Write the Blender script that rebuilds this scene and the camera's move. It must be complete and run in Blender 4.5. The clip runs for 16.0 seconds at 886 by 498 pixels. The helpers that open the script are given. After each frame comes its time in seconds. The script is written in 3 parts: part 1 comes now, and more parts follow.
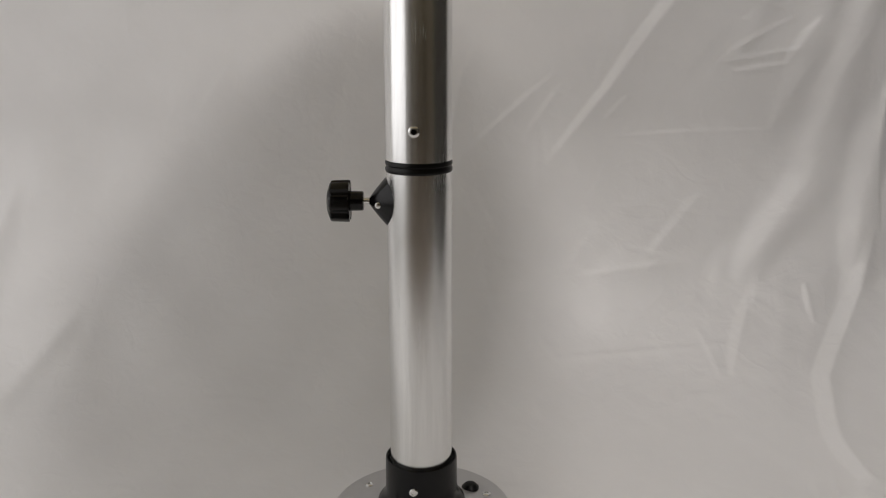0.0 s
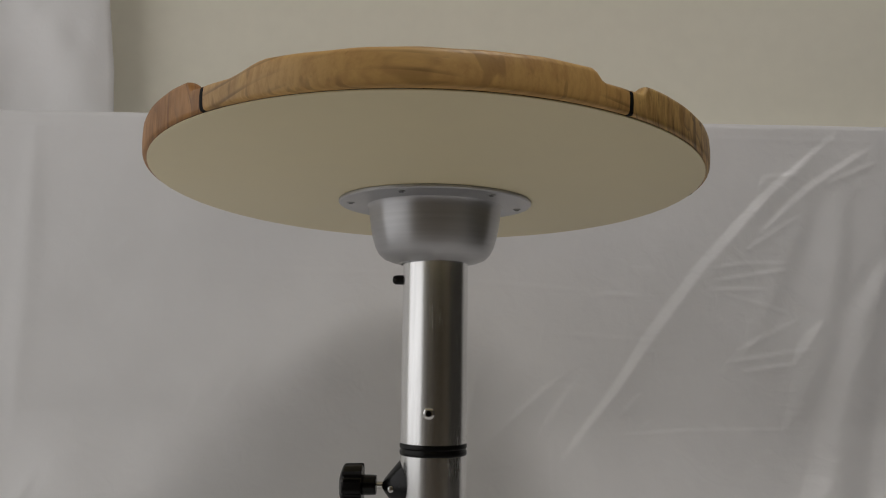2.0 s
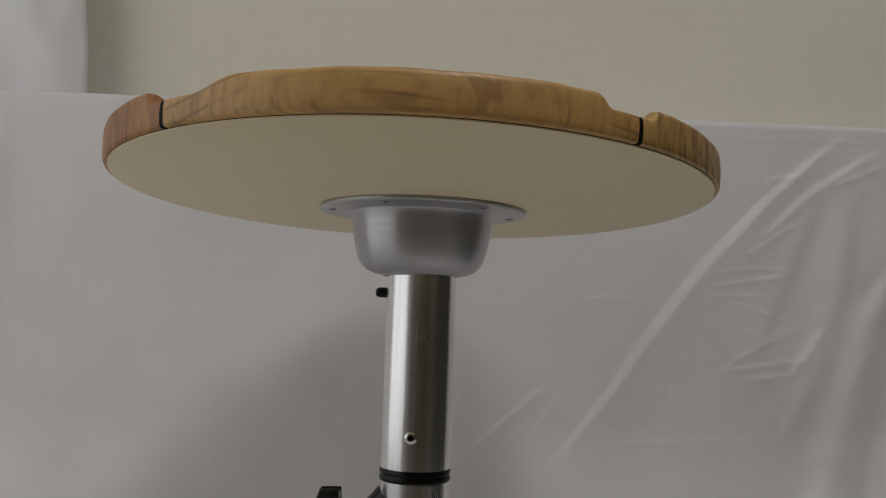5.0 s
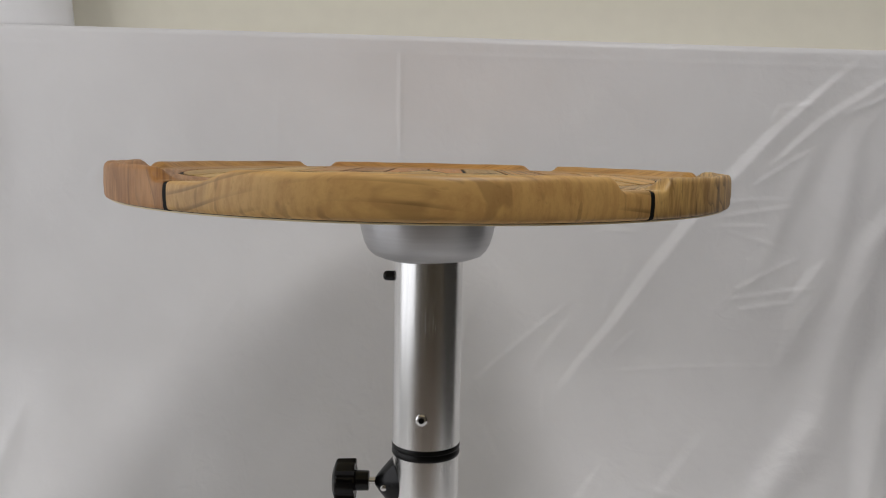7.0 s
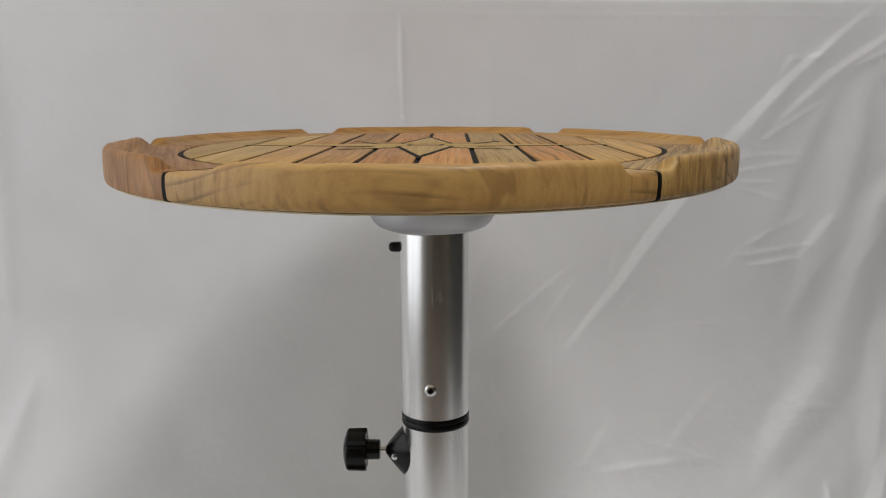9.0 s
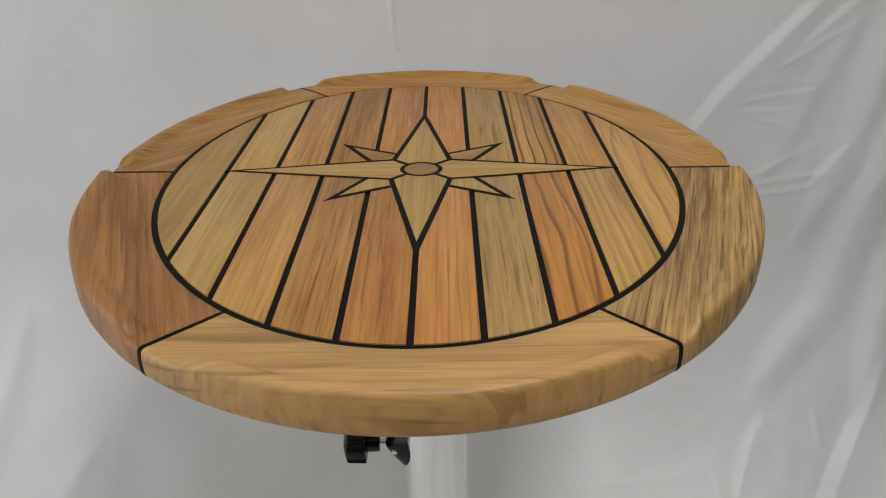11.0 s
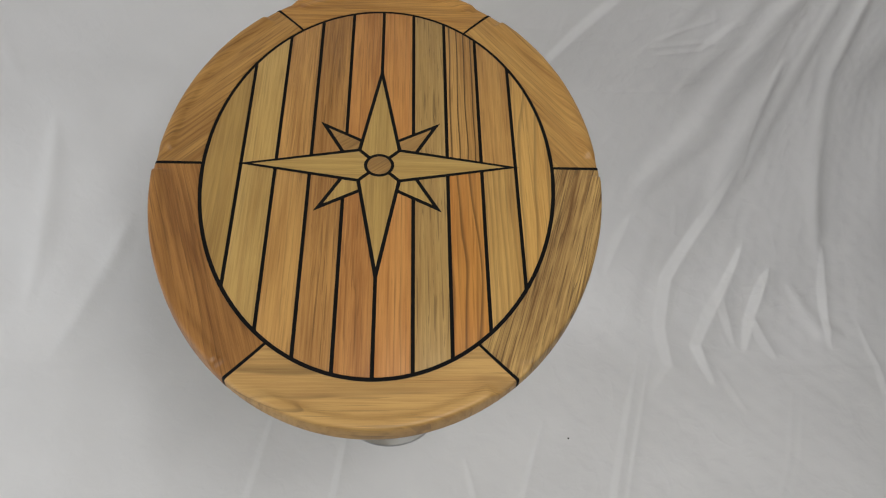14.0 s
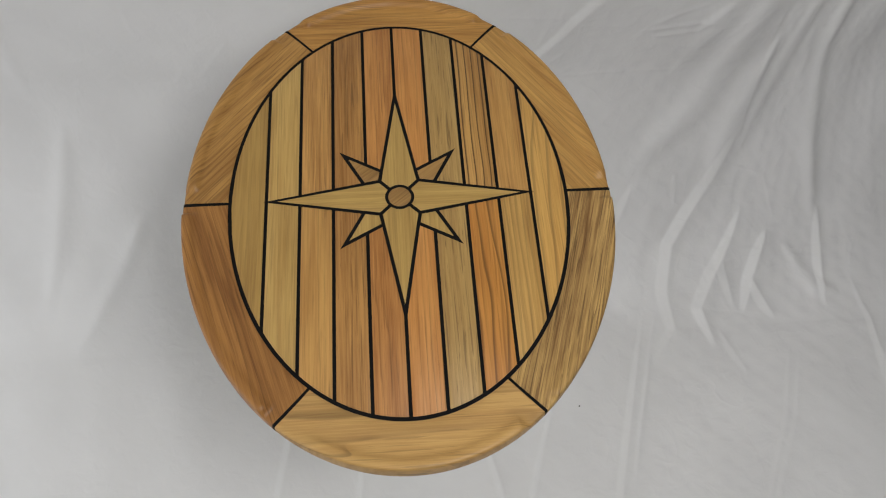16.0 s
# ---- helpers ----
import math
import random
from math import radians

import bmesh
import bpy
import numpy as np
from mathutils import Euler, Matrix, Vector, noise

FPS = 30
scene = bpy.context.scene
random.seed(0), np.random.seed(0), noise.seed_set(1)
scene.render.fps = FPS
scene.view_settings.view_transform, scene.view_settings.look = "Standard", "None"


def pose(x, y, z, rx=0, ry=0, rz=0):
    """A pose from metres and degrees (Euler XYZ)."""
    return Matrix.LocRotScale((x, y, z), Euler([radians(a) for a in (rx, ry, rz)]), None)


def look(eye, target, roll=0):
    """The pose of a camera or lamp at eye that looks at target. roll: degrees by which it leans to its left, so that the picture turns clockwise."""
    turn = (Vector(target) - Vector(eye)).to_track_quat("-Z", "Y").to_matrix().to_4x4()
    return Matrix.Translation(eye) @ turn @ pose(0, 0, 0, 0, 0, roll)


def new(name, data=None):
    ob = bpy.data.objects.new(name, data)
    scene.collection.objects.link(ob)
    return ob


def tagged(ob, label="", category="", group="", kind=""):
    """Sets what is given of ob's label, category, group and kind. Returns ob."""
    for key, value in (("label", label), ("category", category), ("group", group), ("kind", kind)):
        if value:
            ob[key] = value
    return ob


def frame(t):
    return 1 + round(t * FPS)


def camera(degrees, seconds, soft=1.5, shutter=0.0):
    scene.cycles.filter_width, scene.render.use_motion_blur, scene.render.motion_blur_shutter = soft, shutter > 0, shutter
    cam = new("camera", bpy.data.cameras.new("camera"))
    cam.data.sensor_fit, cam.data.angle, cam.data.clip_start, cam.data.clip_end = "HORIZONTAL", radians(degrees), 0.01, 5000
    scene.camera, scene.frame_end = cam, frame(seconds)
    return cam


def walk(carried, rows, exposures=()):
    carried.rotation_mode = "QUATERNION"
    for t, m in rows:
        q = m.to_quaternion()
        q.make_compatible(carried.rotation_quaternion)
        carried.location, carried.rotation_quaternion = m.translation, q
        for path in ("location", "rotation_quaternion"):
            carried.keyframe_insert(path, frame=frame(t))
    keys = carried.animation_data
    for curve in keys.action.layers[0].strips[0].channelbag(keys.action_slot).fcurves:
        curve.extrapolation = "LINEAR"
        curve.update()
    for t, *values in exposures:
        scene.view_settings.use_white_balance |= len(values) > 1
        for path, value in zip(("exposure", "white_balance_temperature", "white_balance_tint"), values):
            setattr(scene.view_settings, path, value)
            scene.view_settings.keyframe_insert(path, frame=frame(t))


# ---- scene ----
cam = camera(54.8, 16.0, soft=1.1)

PATH = [
    (0, (0.0285, -0.8603, 0.5076), (0.0317, 0.1069, 0.2538), -0.12),
    (0.5, (0.0275, -0.8682, 0.4916), (0.0185, 0.1231, 0.361), -0.35),
    (1, (0.025, -0.887, 0.5002), (0.0155, 0.1112, 0.4418), -0.34),
    (1.5, (0.0291, -0.9079, 0.5014), (0.0151, 0.0918, 0.5231), 0.1),
    (2, (0.0329, -0.8873, 0.4707), (0.0128, 0.106, 0.585), 0.65),
    (2.5, (0.0277, -0.8532, 0.4365), (0.0123, 0.1354, 0.5863), 1.3),
    (3, (0.0321, -0.8255, 0.4184), (0.0134, 0.1605, 0.5837), 1.94),
    (3.5, (0.04, -0.8182, 0.4232), (0.0202, 0.1681, 0.5871), 2.13),
    (4, (0.0393, -0.8385, 0.439), (0.0265, 0.1491, 0.5953), 2.13),
    (6.5, (0.0258, -0.8245, 0.664), (0.0229, 0.1714, 0.5729), 1.57),
    (7, (0.0248, -0.832, 0.6796), (0.0203, 0.1608, 0.5598), 0.95),
    (7.5, (0.0214, -0.8342, 0.6814), (0.0166, 0.1578, 0.5551), 0.38),
    (8, (0.0247, -0.8322, 0.6806), (0.0162, 0.1592, 0.5498), 0.07),
    (10.3, (0.0271, -0.7535, 0.8023), (0.019, 0.1953, 0.4866), -1.065),
    (10.5, (0.0208, -0.7344, 0.8269), (0.0147, 0.2057, 0.4859), -1.086),
    (11, (0.0219, -0.7083, 0.9091), (0.017, 0.1958, 0.482), -0.875),
    (11.5, (0.011, -0.6916, 0.9545), (0.0234, 0.15, 0.4143), -0.183),
    (12, (0.0086, -0.6651, 1.0745), (0.0238, 0.1291, 0.4669), 0.474),
    (12.5, (-0.0089, -0.6683, 1.1691), (0.0214, 0.0332, 0.457), 1.354),
    (13, (-0.013, -0.6641, 1.291), (0.0196, 0.0225, 0.5647), 1.491),
    (13.5, (0.0221, -0.6906, 1.3754), (0.061, -0.0521, 0.6068), 2.659),
    (13.8, (0.0341, -0.7005, 1.4129), (0.079, -0.0777, 0.6317), 3.55),
    (14, (0.0347, -0.7079, 1.4549), (0.0777, -0.1224, 0.6454), 3.942),
    (14.5, (0.0121, -0.6702, 1.5199), (0.0521, -0.1495, 0.667), 4.305),
    (15, (-0.0038, -0.619, 1.5483), (0.0476, -0.1657, 0.6583), 5.84),
    (15.5, (-0.0117, -0.6003, 1.5655), (0.0468, -0.1234, 0.6886), 4.618),
    (16, (-0.0104, -0.6018, 1.5799), (0.0468, -0.1123, 0.7098), 3.151),
]
EXPOSURES = [(0.0, 0.06, 6750, 13), (1.0, 0.10, 6750, 13), (1.5, -0.17, 6720, 13), (2.0, -0.40, 6700, 12), (3.2, -0.73, 6700, 12), (4.2, -0.77, 6700, 12), (6.4, 0.08, 6450, 13), (8.4, 0.12, 6450, 12), (10.4, 0.12, 6450, 11), (16.0, 0.12, 6400, 10)]
walk(cam, [(t, look(eye, target, roll)) for t, eye, target, roll in PATH], EXPOSURES)

# ---- sizes ----
FLOOR = -0.044          # cloth on the floor
H = 0.655               # flat face of the tabletop
TX, TY = 0.006, 0.028   # axis of the pedestal
AI, BI = 0.2187, 0.2995  # inner edge of the rim
AO, BO = 0.2748, 0.3566  # outer edge of the rim
PITCH = 0.0426          # plank spacing
ROOM_W, ROOM_E, ROOM_S, ROOM_N, ROOM_H = -1.5, 1.25, -3.2, 0.60, 2.5

# ---- world and lights ----
world = bpy.data.worlds.new("world")
scene.world = world
world.use_nodes = True
world.node_tree.nodes["Background"].inputs[0].default_value = (0.75, 0.85, 1.0, 1)
world.node_tree.nodes["Background"].inputs[1].default_value = 0.2


def area_lamp(name, m, sx, sy, power, colour):
    data = bpy.data.lights.new(name, "AREA")
    data.shape, data.size, data.size_y, data.energy, data.color = "RECTANGLE", sx, sy, power, colour
    ob = new(name, data)
    ob.matrix_world = m
    return ob


CEIL_AT = (0.60, -1.02, ROOM_H - 0.075)
area_lamp("ceiling_lamp_light", look(CEIL_AT, (CEIL_AT[0], CEIL_AT[1] + 0.001, 0)), 0.52, 0.80, 18.0, (0.99, 0.985, 0.985))
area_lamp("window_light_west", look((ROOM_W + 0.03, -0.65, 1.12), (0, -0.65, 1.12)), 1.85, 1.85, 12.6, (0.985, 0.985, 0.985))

# ---- materials ----


def lin(r, g, b):
    """Linear colour from 0 to 255 values."""
    return tuple((c / 255 / 12.92) if c < 10 else ((c / 255 + 0.055) / 1.055) ** 2.4 for c in (r, g, b)) + (1.0,)


class Nodes:
    def __init__(self, name):
        self.mat = bpy.data.materials.new(name)
        self.mat.use_nodes = True
        self.tree = self.mat.node_tree
        self.bsdf = self.tree.nodes["Principled BSDF"]

    def add(self, kind, **inputs):
        n = self.tree.nodes.new(kind)
        for key, value in inputs.items():
            n.inputs[key.replace("_", " ")].default_value = value
        return n

    def link(self, a, out, b, into):
        self.tree.links.new(a.outputs[out], b.inputs[into])

    def math(self, op, a, b):
        n = self.tree.nodes.new("ShaderNodeMath")
        n.operation = op
        for i, v in enumerate((a, b)):
            if isinstance(v, (int, float)):
                n.inputs[i].default_value = v
            else:
                self.tree.links.new(v, n.inputs[i])
        return n.outputs[0]

    def ramp(self, source, stops):
        n = self.tree.nodes.new("ShaderNodeValToRGB")
        while len(n.color_ramp.elements) < len(stops):
            n.color_ramp.elements.new(0.5)
        for e, (p, c) in zip(n.color_ramp.elements, stops):
            e.position = p
            e.color = c if isinstance(c, tuple) else (c, c, c, 1)
        self.tree.links.new(source, n.inputs[0])
        return n.outputs[0]

    def mix(self, fac, a, b, mode="MIX"):
        n = self.tree.nodes.new("ShaderNodeMix")
        n.data_type, n.blend_type = "RGBA", mode
        for i, v in ((0, fac), (6, a), (7, b)):
            if isinstance(v, (int, float, tuple)):
                n.inputs[i].default_value = v
            else:
                self.tree.links.new(v, n.inputs[i])
        return n.outputs[2]

    def noise(self, vector, scale, detail=2.0, rough=0.5, distort=0.0):
        n = self.add("ShaderNodeTexNoise", Scale=scale, Detail=detail, Roughness=rough, Distortion=distort)
        self.tree.links.new(vector, n.inputs["Vector"])
        return n.outputs["Fac"]

    def scaled(self, vector, s, rot=0.0):
        n = self.tree.nodes.new("ShaderNodeMapping")
        n.inputs["Scale"].default_value = s
        n.inputs["Rotation"].default_value = (0, 0, rot)
        self.tree.links.new(vector, n.inputs["Vector"])
        return n.outputs[0]

    def bump(self, height, strength, distance):
        n = self.add("ShaderNodeBump", Strength=strength, Distance=distance)
        self.tree.links.new(height, n.inputs["Height"])
        self.tree.links.new(n.outputs[0], self.bsdf.inputs["Normal"])

    def put(self, socket, value):
        if isinstance(value, (int, float, tuple)):
            self.bsdf.inputs[socket].default_value = value
        else:
            self.tree.links.new(value, self.bsdf.inputs[socket])


def wood(name, light, dark, streak=0.5, fleck=0.3, angle=0.0, bands=16.0, lines=0.0, zs=0.35, rings=0.4, dash=0.4, broken=False):
    """Oiled teak; the grain runs along y, turned by angle degrees."""
    k = Nodes(name)
    tc = k.tree.nodes.new("ShaderNodeTexCoord")
    info = k.tree.nodes.new("ShaderNodeObjectInfo")
    turned = k.scaled(tc.outputs["Object"], (1, 1, 1), radians(-angle))
    shift = k.tree.nodes.new("ShaderNodeVectorMath")
    shift.operation = "ADD"
    comb = k.tree.nodes.new("ShaderNodeCombineXYZ")
    k.tree.links.new(k.math("MULTIPLY", info.outputs["Random"], 23.0), comb.inputs[0])
    k.tree.links.new(k.math("MULTIPLY", info.outputs["Random"], 7.0), comb.inputs[1])
    k.tree.links.new(turned, shift.inputs[0])
    k.tree.links.new(comb.outputs[0], shift.inputs[1])
    v = shift.outputs[0]
    broad = k.noise(k.scaled(v, (1, 0.06, zs)), bands * 5.0, 4.0, 0.6, 0.15)
    fibre = k.noise(k.scaled(v, (1, 0.022, zs * 0.5)), 420.0, 5.0, 0.65)
    pores = k.noise(k.scaled(v, (1, 0.045, zs)), 760.0, 2.0, 0.5)
    cloud = k.noise(v, 9.0, 2.0)
    b = k.ramp(broad, [(0.38, 0.0), (0.62, 1.0)])
    f = k.ramp(fibre, [(0.40, 0.0), (0.60, 1.0)])
    fac = k.math("ADD", k.math("MULTIPLY", b, 0.70 * streak), k.math("MULTIPLY", f, 0.42))
    fac = k.math("ADD", fac, k.math("MULTIPLY", k.math("SUBTRACT", cloud, 0.5), 0.5))
    patch = k.noise(k.scaled(v, (1, 0.10, zs)), 34.0, 3.0, 0.55, 0.4)
    fac = k.math("ADD", fac, k.math("MULTIPLY", k.math("SUBTRACT", patch, 0.5), 1.1))
    col = k.mix(fac, lin(*light), lin(*dark))
    if lines:
        sep = k.tree.nodes.new("ShaderNodeSeparateXYZ")
        k.tree.links.new(v, sep.inputs[0])
        drift = k.noise(k.scaled(v, (1, 0.30, zs)), 9.0, 2.0, 0.45)
        across = k.math("ADD", k.math("MULTIPLY", sep.outputs[0], bands * 12.0), k.math("MULTIPLY", drift, 3.4))
        across = k.math("ADD", across, k.math("MULTIPLY", sep.outputs[2], 85.0))
        saw = k.math("FRACT", across, 0.0)
        thin = k.ramp(saw, [(0.0, 1.0), (0.09, 0.82), (0.20, 0.14), (0.34, 0.0), (0.94, 0.0), (1.0, 1.0)])
        if broken:
            thin = k.math("MULTIPLY", thin, k.ramp(k.noise(k.scaled(v, (1, 0.5, 1)), 16.0, 2.0), [(0.46, 0.0), (0.60, 1.0)]))
        deep = tuple(c * 0.24 for c in lin(*dark)[:3]) + (1.0,)
        col = k.mix(k.math("MULTIPLY", thin, lines), col, deep)
    # growth rings cut along their length: thin dark lines, sharp on one side, that come and go
    layer = k.noise(k.scaled(v, (1, 0.035, zs)), bands * 2.2, 3.0, 0.55)
    run = k.tree.nodes.new("ShaderNodeSeparateXYZ")
    k.tree.links.new(v, run.inputs[0])
    phase = k.math("ADD", k.math("MULTIPLY", run.outputs[0], bands * 9.0), k.math("MULTIPLY", layer, 6.5))
    phase = k.math("ADD", phase, k.math("MULTIPLY", run.outputs[2], bands * 1.6))
    saw2 = k.math("FRACT", phase, 0.0)
    ring_line = k.ramp(saw2, [(0.0, 1.0), (0.06, 0.65), (0.18, 0.25), (0.55, 0.0), (0.95, 0.0), (1.0, 1.0)])
    where = k.ramp(k.noise(k.scaled(v, (1, 0.10, 0.5)), 40.0, 3.0), [(0.40, 0.10), (0.58, 1.0)])
    late = tuple(c * 0.46 for c in lin(*dark)[:3]) + (1.0,)
    col = k.mix(k.math("MULTIPLY", k.math("MULTIPLY", ring_line, where), rings), col, late)
    dashes = k.ramp(k.noise(k.scaled(v, (1, 0.030, zs * 0.4)), 340.0, 1.0), [(0.62, 0.0), (0.68, 1.0)])
    col = k.mix(k.math("MULTIPLY", dashes, dash * 0.75), col, late)
    p = k.ramp(pores, [(0.64, 0.0), (0.74, 1.0)])
    dark2 = tuple(c * 0.38 for c in lin(*dark)[:3]) + (1.0,)
    col = k.mix(k.math("MULTIPLY", p, fleck), col, dark2)
    tint = k.math("ADD", k.math("MULTIPLY", info.outputs["Random"], 0.10), 0.88)
    hsv = k.tree.nodes.new("ShaderNodeHueSaturation")
    hsv.inputs["Saturation"].default_value = 1.0
    k.tree.links.new(tint, hsv.inputs["Value"])
    k.tree.links.new(col, hsv.inputs["Color"])
    k.put("Base Color", hsv.outputs[0])
    k.put("Roughness", k.ramp(fibre, [(0.3, 0.40), (0.7, 0.54)]))
    k.put("Specular IOR Level", 0.5)
    k.bump(k.math("ADD", fibre, k.math("MULTIPLY", p, -0.6)), 0.22, 0.0006)
    return k.mat


def plain(name, colour, rough=0.5, metal=0.0, spec=0.5, speckle=0.08, scale=60.0, bump=0.0, size=0.001):
    k = Nodes(name)
    tc = k.tree.nodes.new("ShaderNodeTexCoord")
    v = tc.outputs["Object"]
    n = k.math("ADD", k.math("MULTIPLY", k.noise(v, scale, 4.0), 0.5), k.math("MULTIPLY", k.noise(v, scale / 12, 2.0), 0.5))
    lo = tuple(c * (1 - speckle) for c in colour) + (1.0,)
    hi = tuple(min(1.0, c * (1 + speckle)) for c in colour) + (1.0,)
    k.put("Base Color", k.ramp(n, [(0.3, lo), (0.7, hi)]))
    k.put("Roughness", k.ramp(n, [(0.3, max(0.03, rough - 0.05)), (0.7, min(1.0, rough + 0.05))]))
    k.put("Metallic", metal)
    k.put("Specular IOR Level", spec)
    if bump:
        k.bump(k.noise(v, scale * 3, 3.0), bump, size)
    return k.mat


def brushed(name, colour, rough, along):
    """Aluminium with fine lines: drawn along z, or turned round it."""
    k = Nodes(name)
    tc = k.tree.nodes.new("ShaderNodeTexCoord")
    v = k.scaled(tc.outputs["Object"], (1, 1, 0.012) if along == "z" else (0.03, 0.03, 1))
    fine = k.noise(v, 900.0 if along == "z" else 1500.0, 4.0, 0.6)
    wide = k.noise(v, 260.0, 3.0)
    smear = k.noise(tc.outputs["Object"], 22.0, 3.0)
    k.put("Base Color", k.ramp(wide, [(0.3, tuple(c * 0.90 for c in colour) + (1.0,)), (0.7, colour + (1.0,))]))
    r = k.math("ADD", k.math("MULTIPLY", fine, 0.10), k.math("MULTIPLY", smear, 0.08))
    k.put("Roughness", k.math("ADD", r, rough - 0.09))
    k.put("Metallic", 1.0)
    k.bump(fine, 0.06, 0.0003)
    if along == "r":
        tangent = k.tree.nodes.new("ShaderNodeTangent")
        tangent.direction_type, tangent.axis = "RADIAL", "Z"
        k.tree.links.new(tangent.outputs[0], k.bsdf.inputs["Tangent"])
        k.put("Anisotropic", 0.7)
        k.put("Anisotropic Rotation", 0.25)
    return k.mat


def cloth_material():
    """Thin white polyester sheet with a faint weave and a soft shine."""
    k = Nodes("white_cloth")
    tc = k.tree.nodes.new("ShaderNodeTexCoord")
    v = tc.outputs["Object"]
    cloud = k.noise(v, 5.0, 3.0)
    k.put("Base Color", k.ramp(cloud, [(0.3, (0.76, 0.755, 0.75, 1)), (0.7, (0.82, 0.815, 0.81, 1))]))
    k.put("Roughness", 0.41)
    k.put("Specular IOR Level", 0.45)
    k.put("Sheen Weight", 0.15)
    weave = k.math("ADD", k.noise(k.scaled(v, (1, 1, 0.1)), 1500.0, 2.0), k.noise(k.scaled(v, (0.1, 0.1, 1)), 1500.0, 2.0))
    soft = k.noise(v, 38.0, 3.0, 0.5, 0.6)
    # fine crumples, more of them towards the pulled corner
    crumple = k.ramp(k.noise(k.scaled(v, (1, 1, 1.5)), 7.5, 2.0, 0.5, 1.0), [(0.40, 0.0), (0.495, 1.0), (0.51, 0.75), (0.60, 0.0)])
    run = k.tree.nodes.new("ShaderNodeSeparateXYZ")
    k.tree.links.new(v, run.inputs[0])
    much = k.ramp(run.outputs[0], [(0.0, 0.12), (0.45, 1.0)])
    relief = k.math("ADD", k.math("MULTIPLY", weave, 0.06), soft)
    k.bump(k.math("ADD", relief, k.math("MULTIPLY", k.math("MULTIPLY", crumple, much), 0.32)), 0.24, 0.004)
    return k.mat


CAULK = plain("black_caulk", (0.0070, 0.0066, 0.0068), 0.65, spec=0.12, speckle=0.25, scale=200)
BLACK = plain("black_plastic", (0.0022, 0.0022, 0.0024), 0.24, spec=0.30, speckle=0.2, scale=120)
RUBBER = plain("black_rubber", (0.0025, 0.0025, 0.0025), 0.36, spec=0.25, speckle=0.2, scale=120)
CREAM = plain("cream_laminate", (0.80, 0.705, 0.465), 0.5, spec=0.35, speckle=0.02, scale=25)
TUBE = brushed("drawn_aluminium", (0.84, 0.84, 0.83), 0.25, "z")
TURNED = brushed("turned_aluminium", (0.50, 0.50, 0.51), 0.38, "r")
PLATE = brushed("polished_aluminium", (0.72, 0.72, 0.73), 0.32, "r")
STEEL = plain("stainless_steel", (0.75, 0.75, 0.74), 0.22, 1.0, speckle=0.05, scale=300)
CLOTH = cloth_material()
WALL = plain("cream_wall_paint", (0.86, 0.83, 0.705), 0.75, spec=0.2, speckle=0.03, scale=30, bump=0.08)
WHITE = plain("white_wall_paint", (0.76, 0.77, 0.76), 0.7, spec=0.25, speckle=0.03, scale=30, bump=0.06)
# colours of walls out of view, chosen for reflections and bounced light
BROWN = plain("brown_wall_paint", (0.105, 0.088, 0.060), 0.6, spec=0.3, speckle=0.15, scale=14, bump=0.1)
TAN = plain("unseen_wall_tan", (0.25, 0.225, 0.19), 0.65, spec=0.3, speckle=0.1, scale=14, bump=0.1)
DARK = plain("unseen_wall_dark", (0.030, 0.027, 0.022), 0.6, spec=0.3, speckle=0.15, scale=14, bump=0.1)
LINO = plain("grey_brown_floor", (0.16, 0.12, 0.085), 0.55, spec=0.3, speckle=0.12, scale=20)

GRAIN = {
    "olive": wood("teak_olive", (191, 153, 82), (158, 119, 58), 0.5, 0.10, rings=0.25, dash=0.2),
    "pale": wood("teak_pale", (211, 173, 101), (178, 138, 72), 0.45, 0.16, rings=0.30, dash=0.3),
    "tan_striped": wood("teak_tan_striped", (222, 168, 94), (174, 120, 58), 0.75, 0.25, bands=20, rings=0.60),
    "tan": wood("teak_tan", (218, 167, 93), (178, 126, 62), 0.6, 0.2, rings=0.40),
    "brown": wood("teak_brown", (204, 150, 81), (152, 102, 46), 0.7, 0.50, rings=0.5, dash=0.7),
    "red": wood("teak_red_brown", (214, 151, 80), (166, 104, 46), 0.7, 0.30, rings=0.55, dash=0.55),
    "salmon": wood("teak_salmon", (228, 163, 88), (192, 122, 54), 0.55, 0.22, bands=12, rings=0.60, dash=0.3),
    "flecked": wood("teak_flecked", (209, 171, 103), (170, 131, 72), 0.5, 0.75, rings=0.3, dash=0.8),
    "bold": wood("teak_bold_lines", (217, 167, 93), (168, 115, 52), 0.6, 0.2, bands=8, lines=1.0, rings=0.4),
    "orange": wood("teak_orange", (224, 158, 74), (186, 118, 46), 0.6, 0.2, bands=5, lines=0.75, rings=0.55),
    "bright": wood("teak_bright", (231, 183, 102), (196, 142, 70), 0.5, 0.15, bands=6, lines=0.45, rings=0.55),
    "gold": wood("teak_gold", (219, 174, 98), (178, 131, 64), 0.6, 0.2, bands=6, lines=0.30, rings=0.5),
}
